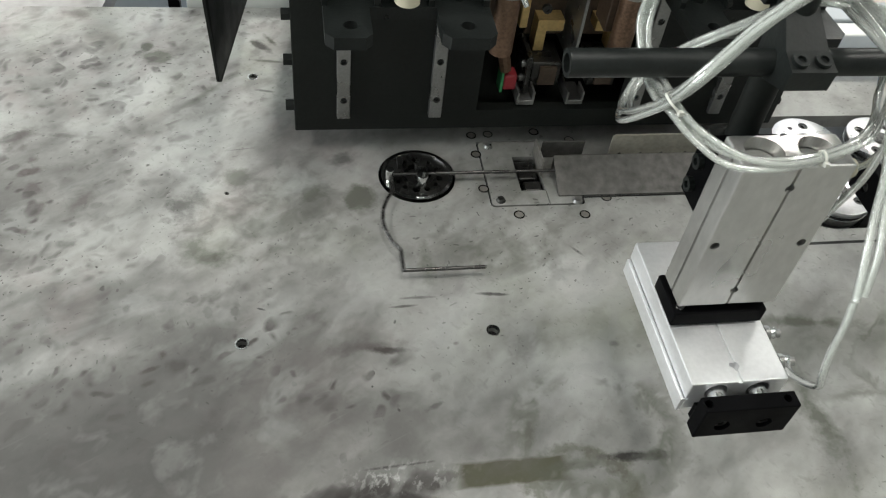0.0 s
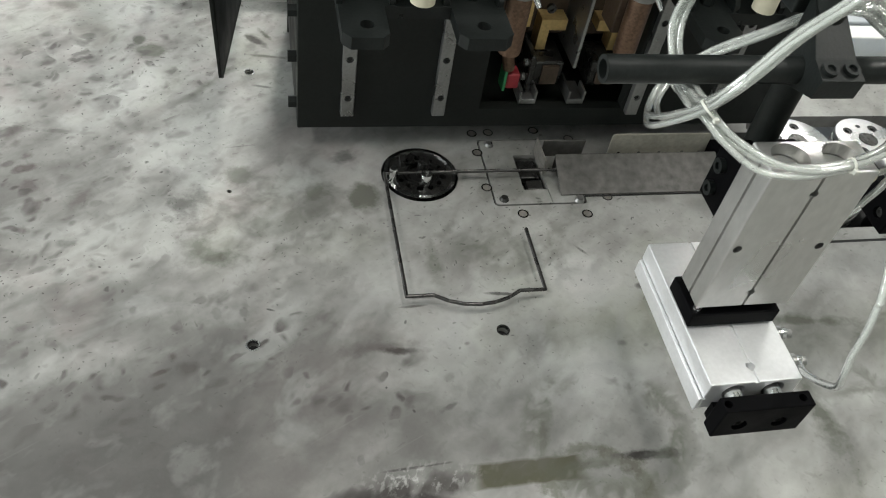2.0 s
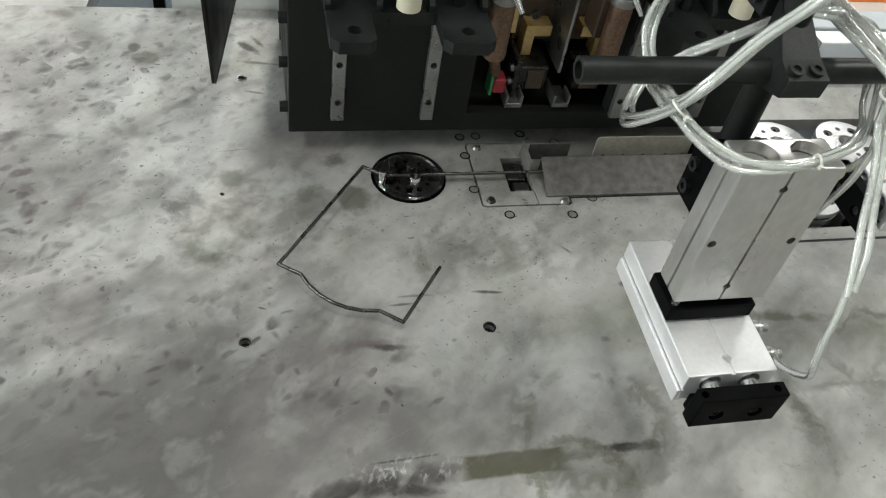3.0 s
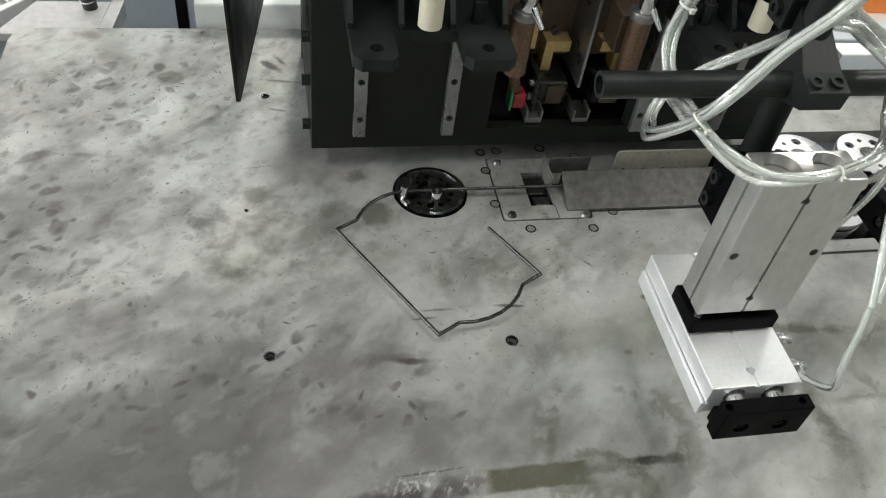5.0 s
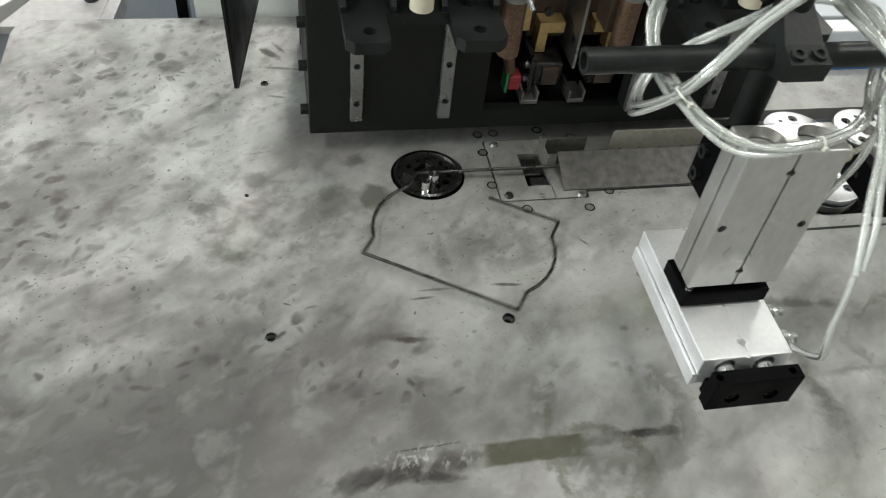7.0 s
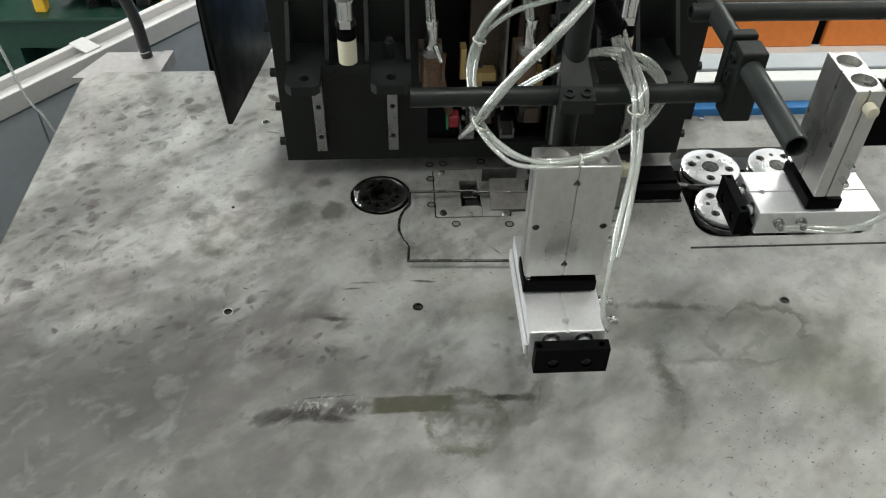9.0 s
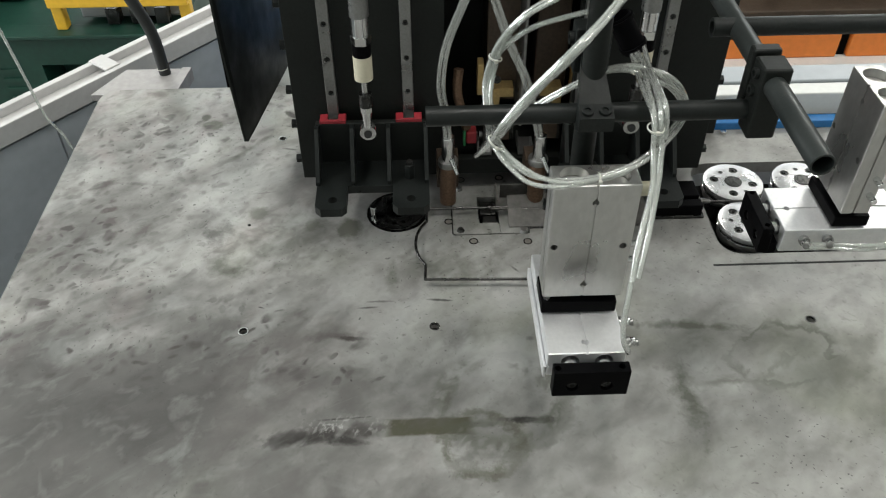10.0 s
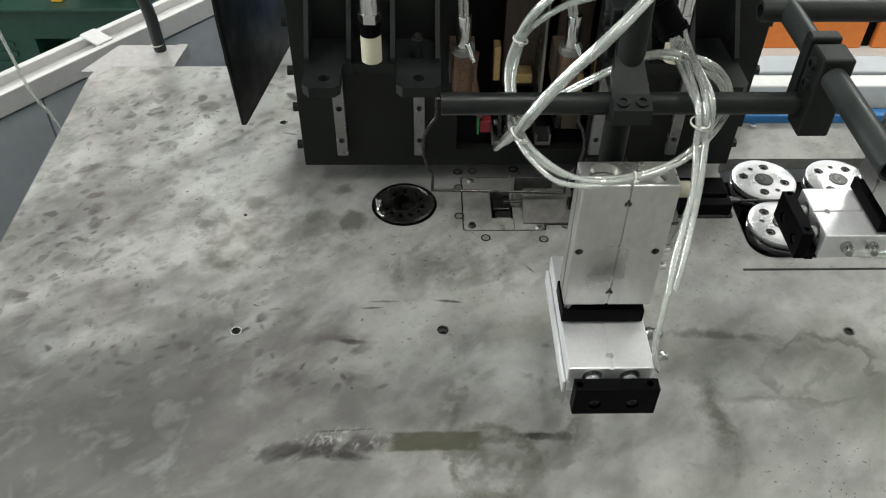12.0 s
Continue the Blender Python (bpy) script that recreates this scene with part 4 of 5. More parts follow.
for cx in (0.127, 0.568):
    cyl = thing("air_cylinder", (cx, FY, 1.140), "slim steel air cylinder with an ivory nylon bush", "air cylinder", "press cylinders")
    part("nylon_bush", pipe((0, -0.108, -0.008), (0, -0.108, 0.034), 0.0150, 0.0128, n=28), NYLON, cyl, "ivory nylon bush", bevel=0.001, smooth=True)
    part("black_collar", pipe((0, -0.108, 0.034), (0, -0.108, 0.055), 0.0148, 0.0126, n=28), ANOD, cyl, bevel=0.001)
    part("gland_nut", pipe((0, -0.108, 0.055), (0, -0.108, 0.068), 0.0165, 0.0126, n=6), CHROME, cyl, bevel=0.001)
    part("neck", pipe((0, -0.108, 0.068), (0, -0.108, 0.10), 0.0135, 0.0126, n=28), CHROME, cyl, smooth=True)
    part("barrel", rod((0, -0.108, 0.42), (0, -0.108, 0.60), 0.0155, n=28), RAIL, cyl, smooth=True)
    part("sleeve", pipe((0, -0.108, 0.10), (0, -0.108, 0.42), 0.0150, 0.0128, n=28), RAIL, cyl, smooth=True)
    part("bracket", box(-0.02, 0.02, -0.108, 0.0, 0.45, 0.49), BLACK, cyl, bevel=0.002)


def electrode(x, y, line):
    """A copper welding electrode with its clear cooling hose and fitting."""
    e = thing("electrode", (x, y, 1.03), "tarnished copper electrode with a clear cooling hose", "electrode", "welding electrodes")
    part("copper_rod", rod((0, 0, 0), (0, 0, 0.085), 0.0155, n=24), COPPER, e, bevel=0.002, smooth=True)
    part("collar", rod((0, 0, 0.085), (0, 0, 0.098), 0.018, n=24), RAIL, e, bevel=0.002, smooth=True)
    part("fitting", rod((0, -0.004, 0.098), (0, -0.004, 0.15), 0.0115, n=20), CHROME, e, bevel=0.0015, smooth=True)
    part("drain_nipple", rod((0.006, -0.012, 0.105), (0.016, -0.03, 0.085), 0.0055, r2=0.0035, n=14), CHROME, e, smooth=True)
    part("holder", box(-0.02, 0.02, 0.016, 0.06, 0.02, 0.08), BROWN, e, bevel=0.002)
    for d in (-0.004, 0.004):
        part("cooling_hose", hose([(u + d, v, w) for u, v, w in line], 0.0037), CLEAR, e, "clear plastic hose", smooth=True)
    return e


electrodes = [electrode(0.262, 0.905, [(0, -0.004, 0.13), (-0.004, -0.012, 0.20), (-0.012, -0.02, 0.26), (-0.004, -0.02, 0.33), (0.022, -0.015, 0.40), (0.055, -0.01, 0.48)]),
              electrode(0.425, 0.905, [(0, -0.004, 0.13), (-0.010, -0.010, 0.18), (-0.035, -0.02, 0.27), (-0.062, -0.02, 0.33), (-0.088, -0.015, 0.40), (-0.115, -0.01, 0.48)])]


# ---- gripper arms ----
def gripper(name, m, label, jaw_ends=(-0.048, 0.054)):
    """A guided gripper: an upright slide cylinder, a lying one below it and a black jaw. Its base is the jaw's foot."""
    g = thing(name, (0, 0, 0), label, "gripper", "pneumatic grippers")
    body = part("lift_cylinder", box(-0.054, 0.055, -0.012, 0.032, 0.188, 0.381), ALU, g, "aluminium guided lift cylinder", bevel=0.002)
    carve(body, [rod((-0.026, 0.010, 0.365), (-0.026, 0.010, 0.40), 0.0185, n=36), rod((0.026, 0.010, 0.365), (0.026, 0.010, 0.40), 0.0185, n=36),
                 box(-0.0016, 0.0016, -0.02, -0.009, 0.15, 0.40), box(-0.06, -0.051, 0.007, 0.0105, 0.15, 0.40), box(0.052, 0.06, 0.005, 0.0085, 0.15, 0.40),
                 rod((-0.046, -0.02, 0.281), (-0.046, 0.004, 0.281), 0.0048, n=18), rod((0.044, -0.02, 0.281), (0.044, 0.004, 0.281), 0.0048, n=18),
                 rod((0, -0.02, 0.354), (0, 0.0, 0.354), 0.0045, n=18), rod((0, -0.02, 0.211), (0, 0.0, 0.211), 0.0045, n=18)])
    for x in (-0.026, 0.026):
        part("bore_plug", rod((x, 0.010, 0.36), (x, 0.010, 0.368), 0.0175, n=32), ALU, body, bevel=0.001)
    part("lift_plate", box(-0.054, 0.050, -0.014, 0.041, 0.158, 0.178), ANOD, g, "black slide plate", bevel=0.0015)
    for x in (-0.036, 0.036):
        part("guide_rod", rod((x, 0.010, 0.178), (x, 0.010, 0.189), 0.008, n=20), CHROME, g)
    part("plate_screw", socket_bolt((-0.047, -0.006, 0.178), (0, 0, 1), 0.0045, 0.004), CHROME, g)
    foot = part("reach_cylinder", box(-0.053, 0.053, -0.086, 0.110, 0.111, 0.155), ALU_TOP, g, "aluminium guided reach cylinder", bevel=0.0015)
    carve(foot, [box(-0.0022, 0.0022, -0.2, 0.2, 0.1525, 0.2), rod((0, -0.066, 0.145), (0, -0.066, 0.17), 0.0052, n=18), box(-0.06, -0.050, -0.2, 0.2, 0.128, 0.131),
                 rod((-0.022, -0.10, 0.139), (-0.022, -0.075, 0.139), 0.0125, n=24), rod((0.024, -0.10, 0.139), (0.024, -0.075, 0.139), 0.0125, n=24)])
    part("side_strip", box(-0.0575, -0.0535, -0.0865, 0.107, 0.109, 0.130), ALU_TOP, g, bevel=0.001)
    for x in (-0.022, 0.024):
        part("guide_rod", rod((x, -0.078, 0.137), (x, -0.0995, 0.137), 0.0095, n=24), CHROME, g, smooth=True)
    jaw = part("jaw", box(*jaw_ends, -0.117, -0.099, 0.104, 0.153), ANOD, g, "black anodised jaw plate", bevel=0.0015)
    carve(jaw, [rod((x, -0.13, 0.124), (x, -0.110, 0.124), 0.0085, n=22) for x in (-0.022, 0.024)] + [rod((x, -0.1075, 0.14), (x, -0.1075, 0.17), 0.0045, n=16) for x in (jaw_ends[0] + 0.006, jaw_ends[1] - 0.011)])
    for x in (-0.022, 0.024):
        part("jaw_bolt", socket_bolt((x, -0.1105, 0.124), (0, -1, 0), 0.0068, 0.003), DARKSTEEL, jaw)
    part("jaw_step", box(-0.040, 0.044, -0.0985, -0.0865, 0.100, 0.122), ANOD, g)
    for y, z in ((-0.055, 0.140), (-0.018, 0.140)):
        part("air_fitting", rod((0.053, y, z), (0.072, y, z), 0.0065, n=16), CHROME, g, bevel=0.001, smooth=True)
        part("fitting_ring", pipe((0.058, y, z), (0.064, y, z), 0.0085, 0.006, n=18), RAIL, g)
        part("push_collar", rod((0.066, y, z), (0.077, y - 0.003, z + 0.002), 0.0050, n=16), RAIL, g, "dull metal push-in collar", bevel=0.0012, smooth=True)
    for z in (0.255, 0.225):
        part("air_fitting", rod((0.0545, 0.02, z), (0.074, 0.02, z), 0.005, n=16), CHROME, g, bevel=0.001, smooth=True)
    part("elbow", rod((0.0553, 0.012, 0.356), (0.074, 0.012, 0.356), 0.0095, n=20), NYLON, g, "ivory push-in elbow", bevel=0.002, smooth=True)
    part("mount_block", box(-0.045, 0.035, 0.0325, 0.082, 0.27, 0.34), ANOD, g, bevel=0.002)
    for z in (0.290, 0.320):
        part("mount_bolt", socket_bolt((-0.045, 0.065, z), (-1, 0, 0), 0.008, 0.006), BLACK_EDGE, g)
    g.matrix_world = m
    return g


grip = gripper("wire_gripper", pose(0.430, 0.500, T), "aluminium pneumatic wire gripper with black jaw")
grip2 = gripper("wire_gripper", pose(0.862, 0.700, T, 0, 0, -90), "aluminium pneumatic wire gripper beside the feed rollers", (-0.050, 0.047))

arm = thing("support_arm", (0.635, FY, 1.30), "black tubular support arm with clamp blocks", "support arm")
AX, AY, AZ = 0.635, FY, 1.30


def at(*p):
    return (p[0] - AX, p[1] - AY, p[2] - AZ)


def abox(x0, x1, y0, y1, z0, z1):
    return box(x0 - AX, x1 - AX, y0 - AY, y1 - AY, z0 - AZ, z1 - AZ)


part("long_tube", pipe(at(0.635, 0.385, 1.30), at(0.635, FY, 1.30), 0.0135, 0.0115), TUBE, arm, "grey enamelled steel tube", smooth=True)
part("cross_tube", pipe(at(0.222, 0.562, 1.254), at(0.665, 0.562, 1.254), 0.0125, 0.0085), BLACK_EDGE, arm, smooth=True)
part("cross_tube", pipe(at(0.60, 0.685, 1.30), at(1.5, 0.685, 1.30), 0.0125, 0.0085), BLACK_EDGE, arm, smooth=True)
part("post", rod(at(0.936, 0.700, 1.10), at(0.936, 0.700, 1.33), 0.0130), BLACK, arm, smooth=True)
part("clamp", abox(0.908, 0.964, 0.668, 0.718, 1.27, 1.33), BLACK, arm, bevel=0.003)
part("clamp", abox(0.618, 0.653, 0.538, 0.574, 1.225, 1.322), BLACK, arm, bevel=0.003)
part("clamp", abox(0.618, 0.653, 0.579, 0.597, 1.235, 1.325), BLACK, arm, bevel=0.003)
bm = bmesh.new()
cheeks = []
for side in (-1, 1):
    profile = ((0.526, 1.250, 0.021), (0.524, 1.270, 0.021), (0.546, 1.277, 0.020), (0.596, 1.314, 0.013), (0.596, 1.238, 0.013), (0.560, 1.238, 0.020))
    cheeks.append([bm.verts.new(at(0.426 + side * half, y, z)) for y, z, half in profile])
bm.faces.new(cheeks[0])
bm.faces.new(cheeks[1][::-1])
for i in range(6):
    j = (i + 1) % 6
    bm.faces.new((cheeks[0][i], cheeks[1][i], cheeks[1][j], cheeks[0][j]))
part("clamp", bm, BLACK_EDGE, arm, "black clamp block with sloping cheeks", bevel=0.002)
for x in (0.4155, 0.4365):
    part("clamp_bolt", socket_bolt(at(x, 0.535, 1.272), (0, -0.26, 0.96), 0.0075, 0.005), BLACK_EDGE, arm)
for z in (1.285, 1.308):
    part("clamp_bolt", socket_bolt(at(0.618, 0.556, z), (-1, 0, 0), 0.007, 0.005), BLACK_EDGE, arm)
part("post", rod(at(0.428, 0.585, 1.10), at(0.428, 0.585, 1.60), 0.0150), BLACK, arm, smooth=True)
part("post_foot", abox(0.400, 0.452, 0.5835, 0.60, 1.09, 1.15), BLACK, arm, bevel=0.002)
part("clamp", abox(0.406, 0.450, 0.603, 0.632, 1.285, 1.345), BLACK_EDGE, arm, bevel=0.002)
for z in (1.301, 1.327):
    part("clamp_bolt", socket_bolt(at(0.406, 0.617, z), (-1, 0, 0), 0.008, 0.006), BLACK_EDGE, arm)


# ---- clear air hoses ----
def bundle(name, points, spread, r, label):
    b = thing(name, points[0], label, "air hose", "clear air hoses")
    x0, y0, z0 = points[0]
    for k, (a, c) in enumerate(spread):
        line = []
        for i, (x, y, z) in enumerate(points):
            w = 0.0013 * math.sin(1.9 * i + 2.1 * k)
            line.append((x - x0 + a + w, y - y0 + c, z - z0 + 0.6 * a + w))
        part("hose", hose(line, r * 0.88, inner=r * 0.55, n=12), CLEAR, b, smooth=True)
    return b


TRIO = [(-0.0046, 0), (0.0046, 0.001), (0.0, 0.0068)]
QUAD = TRIO + [(0.010, 0.0085)]
PAIR = [(-0.0042, 0), (0.0042, 0.002)]
HOSE = "bundle of clear plastic air hoses tied together"
SINGLE = "single clear air hose bent to a fitting"
# down from above, round the turn at the tie and back behind the cross tube
bundle("hose_bundle", [(0.520, 0.60, 1.520), (0.470, 0.555, 1.455), (0.426, 0.522, 1.412), (0.402, 0.505, 1.392), (0.374, 0.498, 1.363), (0.346, 0.503, 1.326), (0.316, 0.500, 1.287), (0.303, 0.512, 1.252), (0.294, 0.532, 1.224), (0.291, 0.558, 1.199), (0.297, 0.582, 1.186),
                       (0.310, 0.607, 1.184), (0.325, 0.625, 1.193)], TRIO, 0.0036, HOSE)
bundle("hose_bundle", [(0.526, 0.604, 1.522), (0.476, 0.560, 1.459), (0.431, 0.527, 1.414), (0.379, 0.503, 1.362), (0.350, 0.508, 1.324), (0.320, 0.505, 1.284), (0.306, 0.518, 1.250), (0.312, 0.560, 1.226), (0.345, 0.640, 1.190), (0.375, 0.640, 1.215)], TRIO, 0.0038, HOSE)
# the wide loop over the gripper
bundle("hose_bundle", [(0.325, 0.625, 1.193), (0.345, 0.640, 1.190), (0.375, 0.640, 1.215), (0.411, 0.622, 1.252), (0.454, 0.618, 1.278), (0.485, 0.603, 1.289), (0.515, 0.595, 1.282), (0.538, 0.595, 1.264), (0.553, 0.597, 1.241), (0.546, 0.577, 1.231), (0.524, 0.545, 1.226), (0.499, 0.511, 1.230),
                       (0.476, 0.486, 1.232), (0.455, 0.471, 1.232), (0.423, 0.463, 1.227), (0.382, 0.458, 1.225), (0.348, 0.470, 1.223), (0.321, 0.495, 1.230), (0.308, 0.515, 1.240), (0.304, 0.535, 1.240), (0.304, 0.573, 1.238), (0.301, 0.593, 1.254), (0.303, 0.608, 1.275), (0.308, 0.610, 1.302), (0.318, 0.602, 1.335), (0.345, 0.588, 1.374), (0.390, 0.580, 1.405), (0.45, 0.580, 1.44)], TRIO, 0.0035, HOSE)
bundle("hose_bundle", [(0.316, 0.525, 1.236), (0.309, 0.545, 1.236), (0.308, 0.580, 1.240), (0.307, 0.598, 1.256), (0.310, 0.613, 1.275), (0.315, 0.615, 1.300), (0.328, 0.607, 1.328), (0.355, 0.595, 1.355), (0.395, 0.588, 1.372), (0.45, 0.590, 1.385)], PAIR[:1], 0.0040, HOSE)
# from the sleeve over the arm and down beside the gripper
bundle("hose_bundle", [(0.482, 0.668, 1.303), (0.493, 0.655, 1.287), (0.492, 0.600, 1.288), (0.490, 0.545, 1.292), (0.488, 0.497, 1.288), (0.493, 0.490, 1.252)], QUAD, 0.0040, HOSE)
bundle("hose_bundle", [(0.493, 0.490, 1.252), (0.490, 0.462, 1.219), (0.480, 0.431, 1.189), (0.469, 0.404, 1.166), (0.462, 0.384, 1.137)], PAIR, 0.0044, HOSE)
bundle("hose_bundle", [(0.462, 0.384, 1.137), (0.459, 0.376, 1.115), (0.459, 0.369, 1.086), (0.462, 0.364, 1.057), (0.469, 0.368, 1.031), (0.478, 0.386, 1.008), (0.487, 0.415, 0.983), (0.500, 0.440, 0.962), (0.505, 0.442, 0.958)], PAIR[:1], 0.0042, SINGLE)
bundle("hose_bundle", [(0.493, 0.478, 1.232), (0.503, 0.490, 1.180), (0.508, 0.505, 1.130), (0.508, 0.516, 1.090), (0.507, 0.520, 1.071)], PAIR[:1], 0.0040, SINGLE)
bundle("hose_bundle", [(0.495, 0.488, 1.250), (0.506, 0.492, 1.215), (0.511, 0.502, 1.190), (0.506, 0.511, 1.174)], PAIR[:1], 0.0040, SINGLE)
bundle("hose_bundle", [(0.80, 0.53, 1.44), (0.86, 0.56, 1.39), (0.93, 0.60, 1.33), (0.985, 0.63, 1.26), (1.00, 0.64, 1.16), (0.99, 0.62, 1.03), (0.93, 0.625, 0.955), (0.84, 0.628, 0.953), (0.81, 0.63, 0.953)], PAIR, 0.0044, HOSE)
sleeve = thing("hose_sleeve", (0.484, 0.666, 1.299), "black split sleeve with tie rings round the hoses", "hose sleeve")
part("sleeve", pipe((-0.014, 0.004, 0.028), (0.013, -0.004, -0.016), 0.016, 0.0145, n=24), ANOD, sleeve, smooth=True)
part("tie_ring", pipe((0.0085, -0.0027, -0.0085), (0.011, -0.0035, -0.0127), 0.0185, 0.0155, n=24), ANOD, sleeve)
part("tie_ring", pipe((-0.012, 0.0035, 0.025), (-0.0095, 0.0027, 0.0208), 0.0185, 0.0155, n=24), ANOD, sleeve)
TIES = [((0.305, 0.514, 1.247), (0.6, 0.0, 0.8), 0.0148), ((0.488, 0.494, 1.276), (0.05, -0.1, 0.9), 0.0135), ((0.423, 0.464, 1.228), (1, 0, 0.05), 0.0100), ((0.310, 0.611, 1.305), (0.3, 0, 1), 0.0120)]
for place, way, r in TIES:
    tie = thing("cable_tie", place, "small white nylon cable tie", "cable tie", "cable ties")
    d = Vector(way).normalized() * 0.0013
    part("strap", pipe(-0.7 * d, 0.7 * d, r - 0.003, r - 0.0042, n=24), TIE, tie)
    part("lock", box(-0.002, 0.002, -r, -r + 0.004, -0.002, 0.002), TIE, tie)

# ---- enclosure and surroundings ----
FX, FYY, FA = -0.702, 1.237, math.degrees(math.atan2(0.486, 0.400))
fence = thing("enclosure_wall", (FX, FYY, 0), "white channel rail on a pale grey enclosure panel", "enclosure")
fence.rotation_euler = (0, 0, radians(FA))
part("inner_lip", box(-1.6, 1.15, 0, 0.016, 0.752, 0.800), RAILWHITE, fence, bevel=0.002)
part("channel", box(-1.6, 1.15, 0.016, 0.066, 0.752, 0.780), RAILWHITE, fence)
part("outer_lip", box(-1.6, 1.15, 0.066, 0.084, 0.752, 0.800), RAILWHITE, fence, bevel=0.002)
part("shadow_gap", box(-1.6, 1.15, 0.022, 0.060, 0.742, 0.752), ANOD, fence)
for a, b in ((-1.6, -0.62), (-0.616, 0.12), (0.124, 0.72), (0.724, 1.15)):
    part("panel", box(a, b, 0.010, 0.040, 0.0, 0.742), GREY, fence, bevel=0.002)
part("joint_cover", box(0.285, 0.325, 0.014, 0.086, 0.797, 0.803), RAILWHITE, fence, bevel=0.002)
part("joint_leg", box(0.316, 0.325, 0.016, 0.030, 0.780, 0.797), RAILWHITE, fence)

block = thing("side_shelf", (-0.44, 1.42, 0), "pale steel shelf block behind the table", "shelf block")
part("top_sheet", prism([(-0.10, -0.060), (0.070, -0.060), (0.085, 0.050), (-0.045, 0.050)], 0.785, 0.800), SHELF, block)
part("edge_strip", prism([(0.072, -0.060), (0.096, -0.060), (0.110, 0.050), (0.088, 0.050)], 0.770, 0.803), SHELF, block)
part("leg", box(-0.06, 0.08, -0.05, 0.04, 0.0, 0.785), BASEGREY, block)
cable = thing("power_cable", (-0.40, 1.45, 0.80), "thick black cable standing out of the shelf", "cable")
part("jacket", hose([(0.012, 0.0, -0.01), (0.010, 0, 0.03), (0.008, 0, 0.08), (0.0, 0, 0.125), (-0.014, 0, 0.168), (-0.05, 0, 0.26), (-0.09, 0, 0.36)], 0.0135, n=16), RUBBER, cable, smooth=True)
part("tie", pipe((0.0095, 0, 0.014), (0.0092, 0, 0.0165), 0.0145, 0.0135), TIE, cable)
thin = thing("air_line", (-0.54, 1.20, 0.77), "thin clear air line hanging beside the table", "air line")
part("tube", hose([(0.0, 0.0, -0.02), (-0.012, 0, 0.03), (-0.035, 0, 0.085), (-0.047, 0, 0.19), (-0.058, 0, 0.285), (-0.075, 0, 0.40), (-0.10, 0.0, 0.55)], 0.0032, inner=0.002), CLEAR, thin, smooth=True)

beam = thing("rear_beam", (0, 1.39, 0), "white painted beam behind the table", "beam")
part("beam_body", box(-0.195, 0.80, -0.026, 0.035, 0.60, 0.860), WHITE, beam, bevel=0.004)
part("end_post", box(-0.226, -0.206, -0.030, -0.010, 0.0, 1.02), ANOD, beam, "dark narrow end post", bevel=0.002)
part("support", box(0.0, 0.10, -0.02, 0.03, 0.0, 0.60), BASEGREY, beam)
bluebox = thing("blue_cabinet", (0.05, 1.75, 0), "blue painted control cabinet", "cabinet")
part("cabinet_body", box(-0.06, 0.55, 0, 0.3, 0.0, 0.80), BLUE, bluebox, bevel=0.006)
part("door", box(-0.03, 0.52, -0.012, 0.0, 0.1, 0.78), BLUE, bluebox, bevel=0.003)

feeder = thing("feeder_frame", (0.8, 1.14, T), "white and blue straightener frame on the table", "feeder frame")
part("blue_channel", box(0.03, 0.95, 0.0, 0.026, 0, 0.018), BLUE, feeder, bevel=0.002)
part("front_profile", box(0.03, 0.95, 0.050, 0.092, 0, 0.054), WHITE, feeder, bevel=0.003)
part("rear_profile", box(0.03, 0.95, 0.096, 0.160, 0, 0.058), GREY, feeder, bevel=0.003)
part("foot_bracket", box(0.010, 0.030, -0.012, 0.03, 0, 0.05), BLACK, feeder, bevel=0.002)
part("foot_screw", rod((0.050, -0.012, 0), (0.050, -0.012, 0.006), 0.007, n=16), CHROME, feeder)

green = thing("green_press", (-1.25, 2.2, 0), "dark green workshop machine with a yellow guard frame", "machine")
gb = part("lower_body", box(-1.2, 0.68, 0.0, 0.8, 0.0, 0.50), MGREEN, green, bevel=0.01)
carve(gb, [box(0.20, 0.42, -0.1, 0.15, 0.24, 0.40)])
part("ledge", box(-1.22, 0.70, -0.02, 0.06, 0.502, 0.515), MGREEN, green, bevel=0.003)
part("upper_body", box(-1.2, 0.10, 0.25, 0.8, 0.515, 1.6), MGREEN, green, bevel=0.01)
for k in range(4):
    part("vent_slot", box(0.06, 0.13, -0.006, -0.001, 0.27 + 0.035 * k, 0.285 + 0.035 * k), MGREEN, green)
for x in (0.30, 0.71):
    part("guard_post", box(x - 0.018, x + 0.018, 0.02, 0.06, 0.515 if x < 0.5 else 0.0, 0.60), YELLOW, green, bevel=0.004)
part("guard_rail", box(0.282, 0.728, 0.0, 0.08, 0.60, 0.66), YELLOW, green, bevel=0.004)
part("bed", box(0.34, 0.68, 0.10, 0.5, 0.515, 0.585), BASEGREY, green, bevel=0.01)
for x in (0.44, 0.52, 0.60):
    part("clamp_nut", box(x, x + 0.04, 0.05, 0.10, 0.515, 0.57), DARKSTEEL, green, bevel=0.004)

orange = thing("orange_machine", (1.2, 2.4, 0), "orange and pale grey machine frame", "machine")
part("base", box(-0.1, 2.2, -0.12, 0.8, 0.0, 0.245), WHITE, orange, bevel=0.008)
part("orange_panel", box(-0.1, 0.56, 0.0, 0.7, 0.245, 0.42), ORANGE, orange, bevel=0.006)
part("dark_gap", box(0.563, 0.597, 0.02, 0.7, 0.245, 0.42), ANOD, orange)
part("orange_panel", box(0.60, 2.2, 0.0, 0.7, 0.245, 0.42), ORANGE, orange, bevel=0.006)
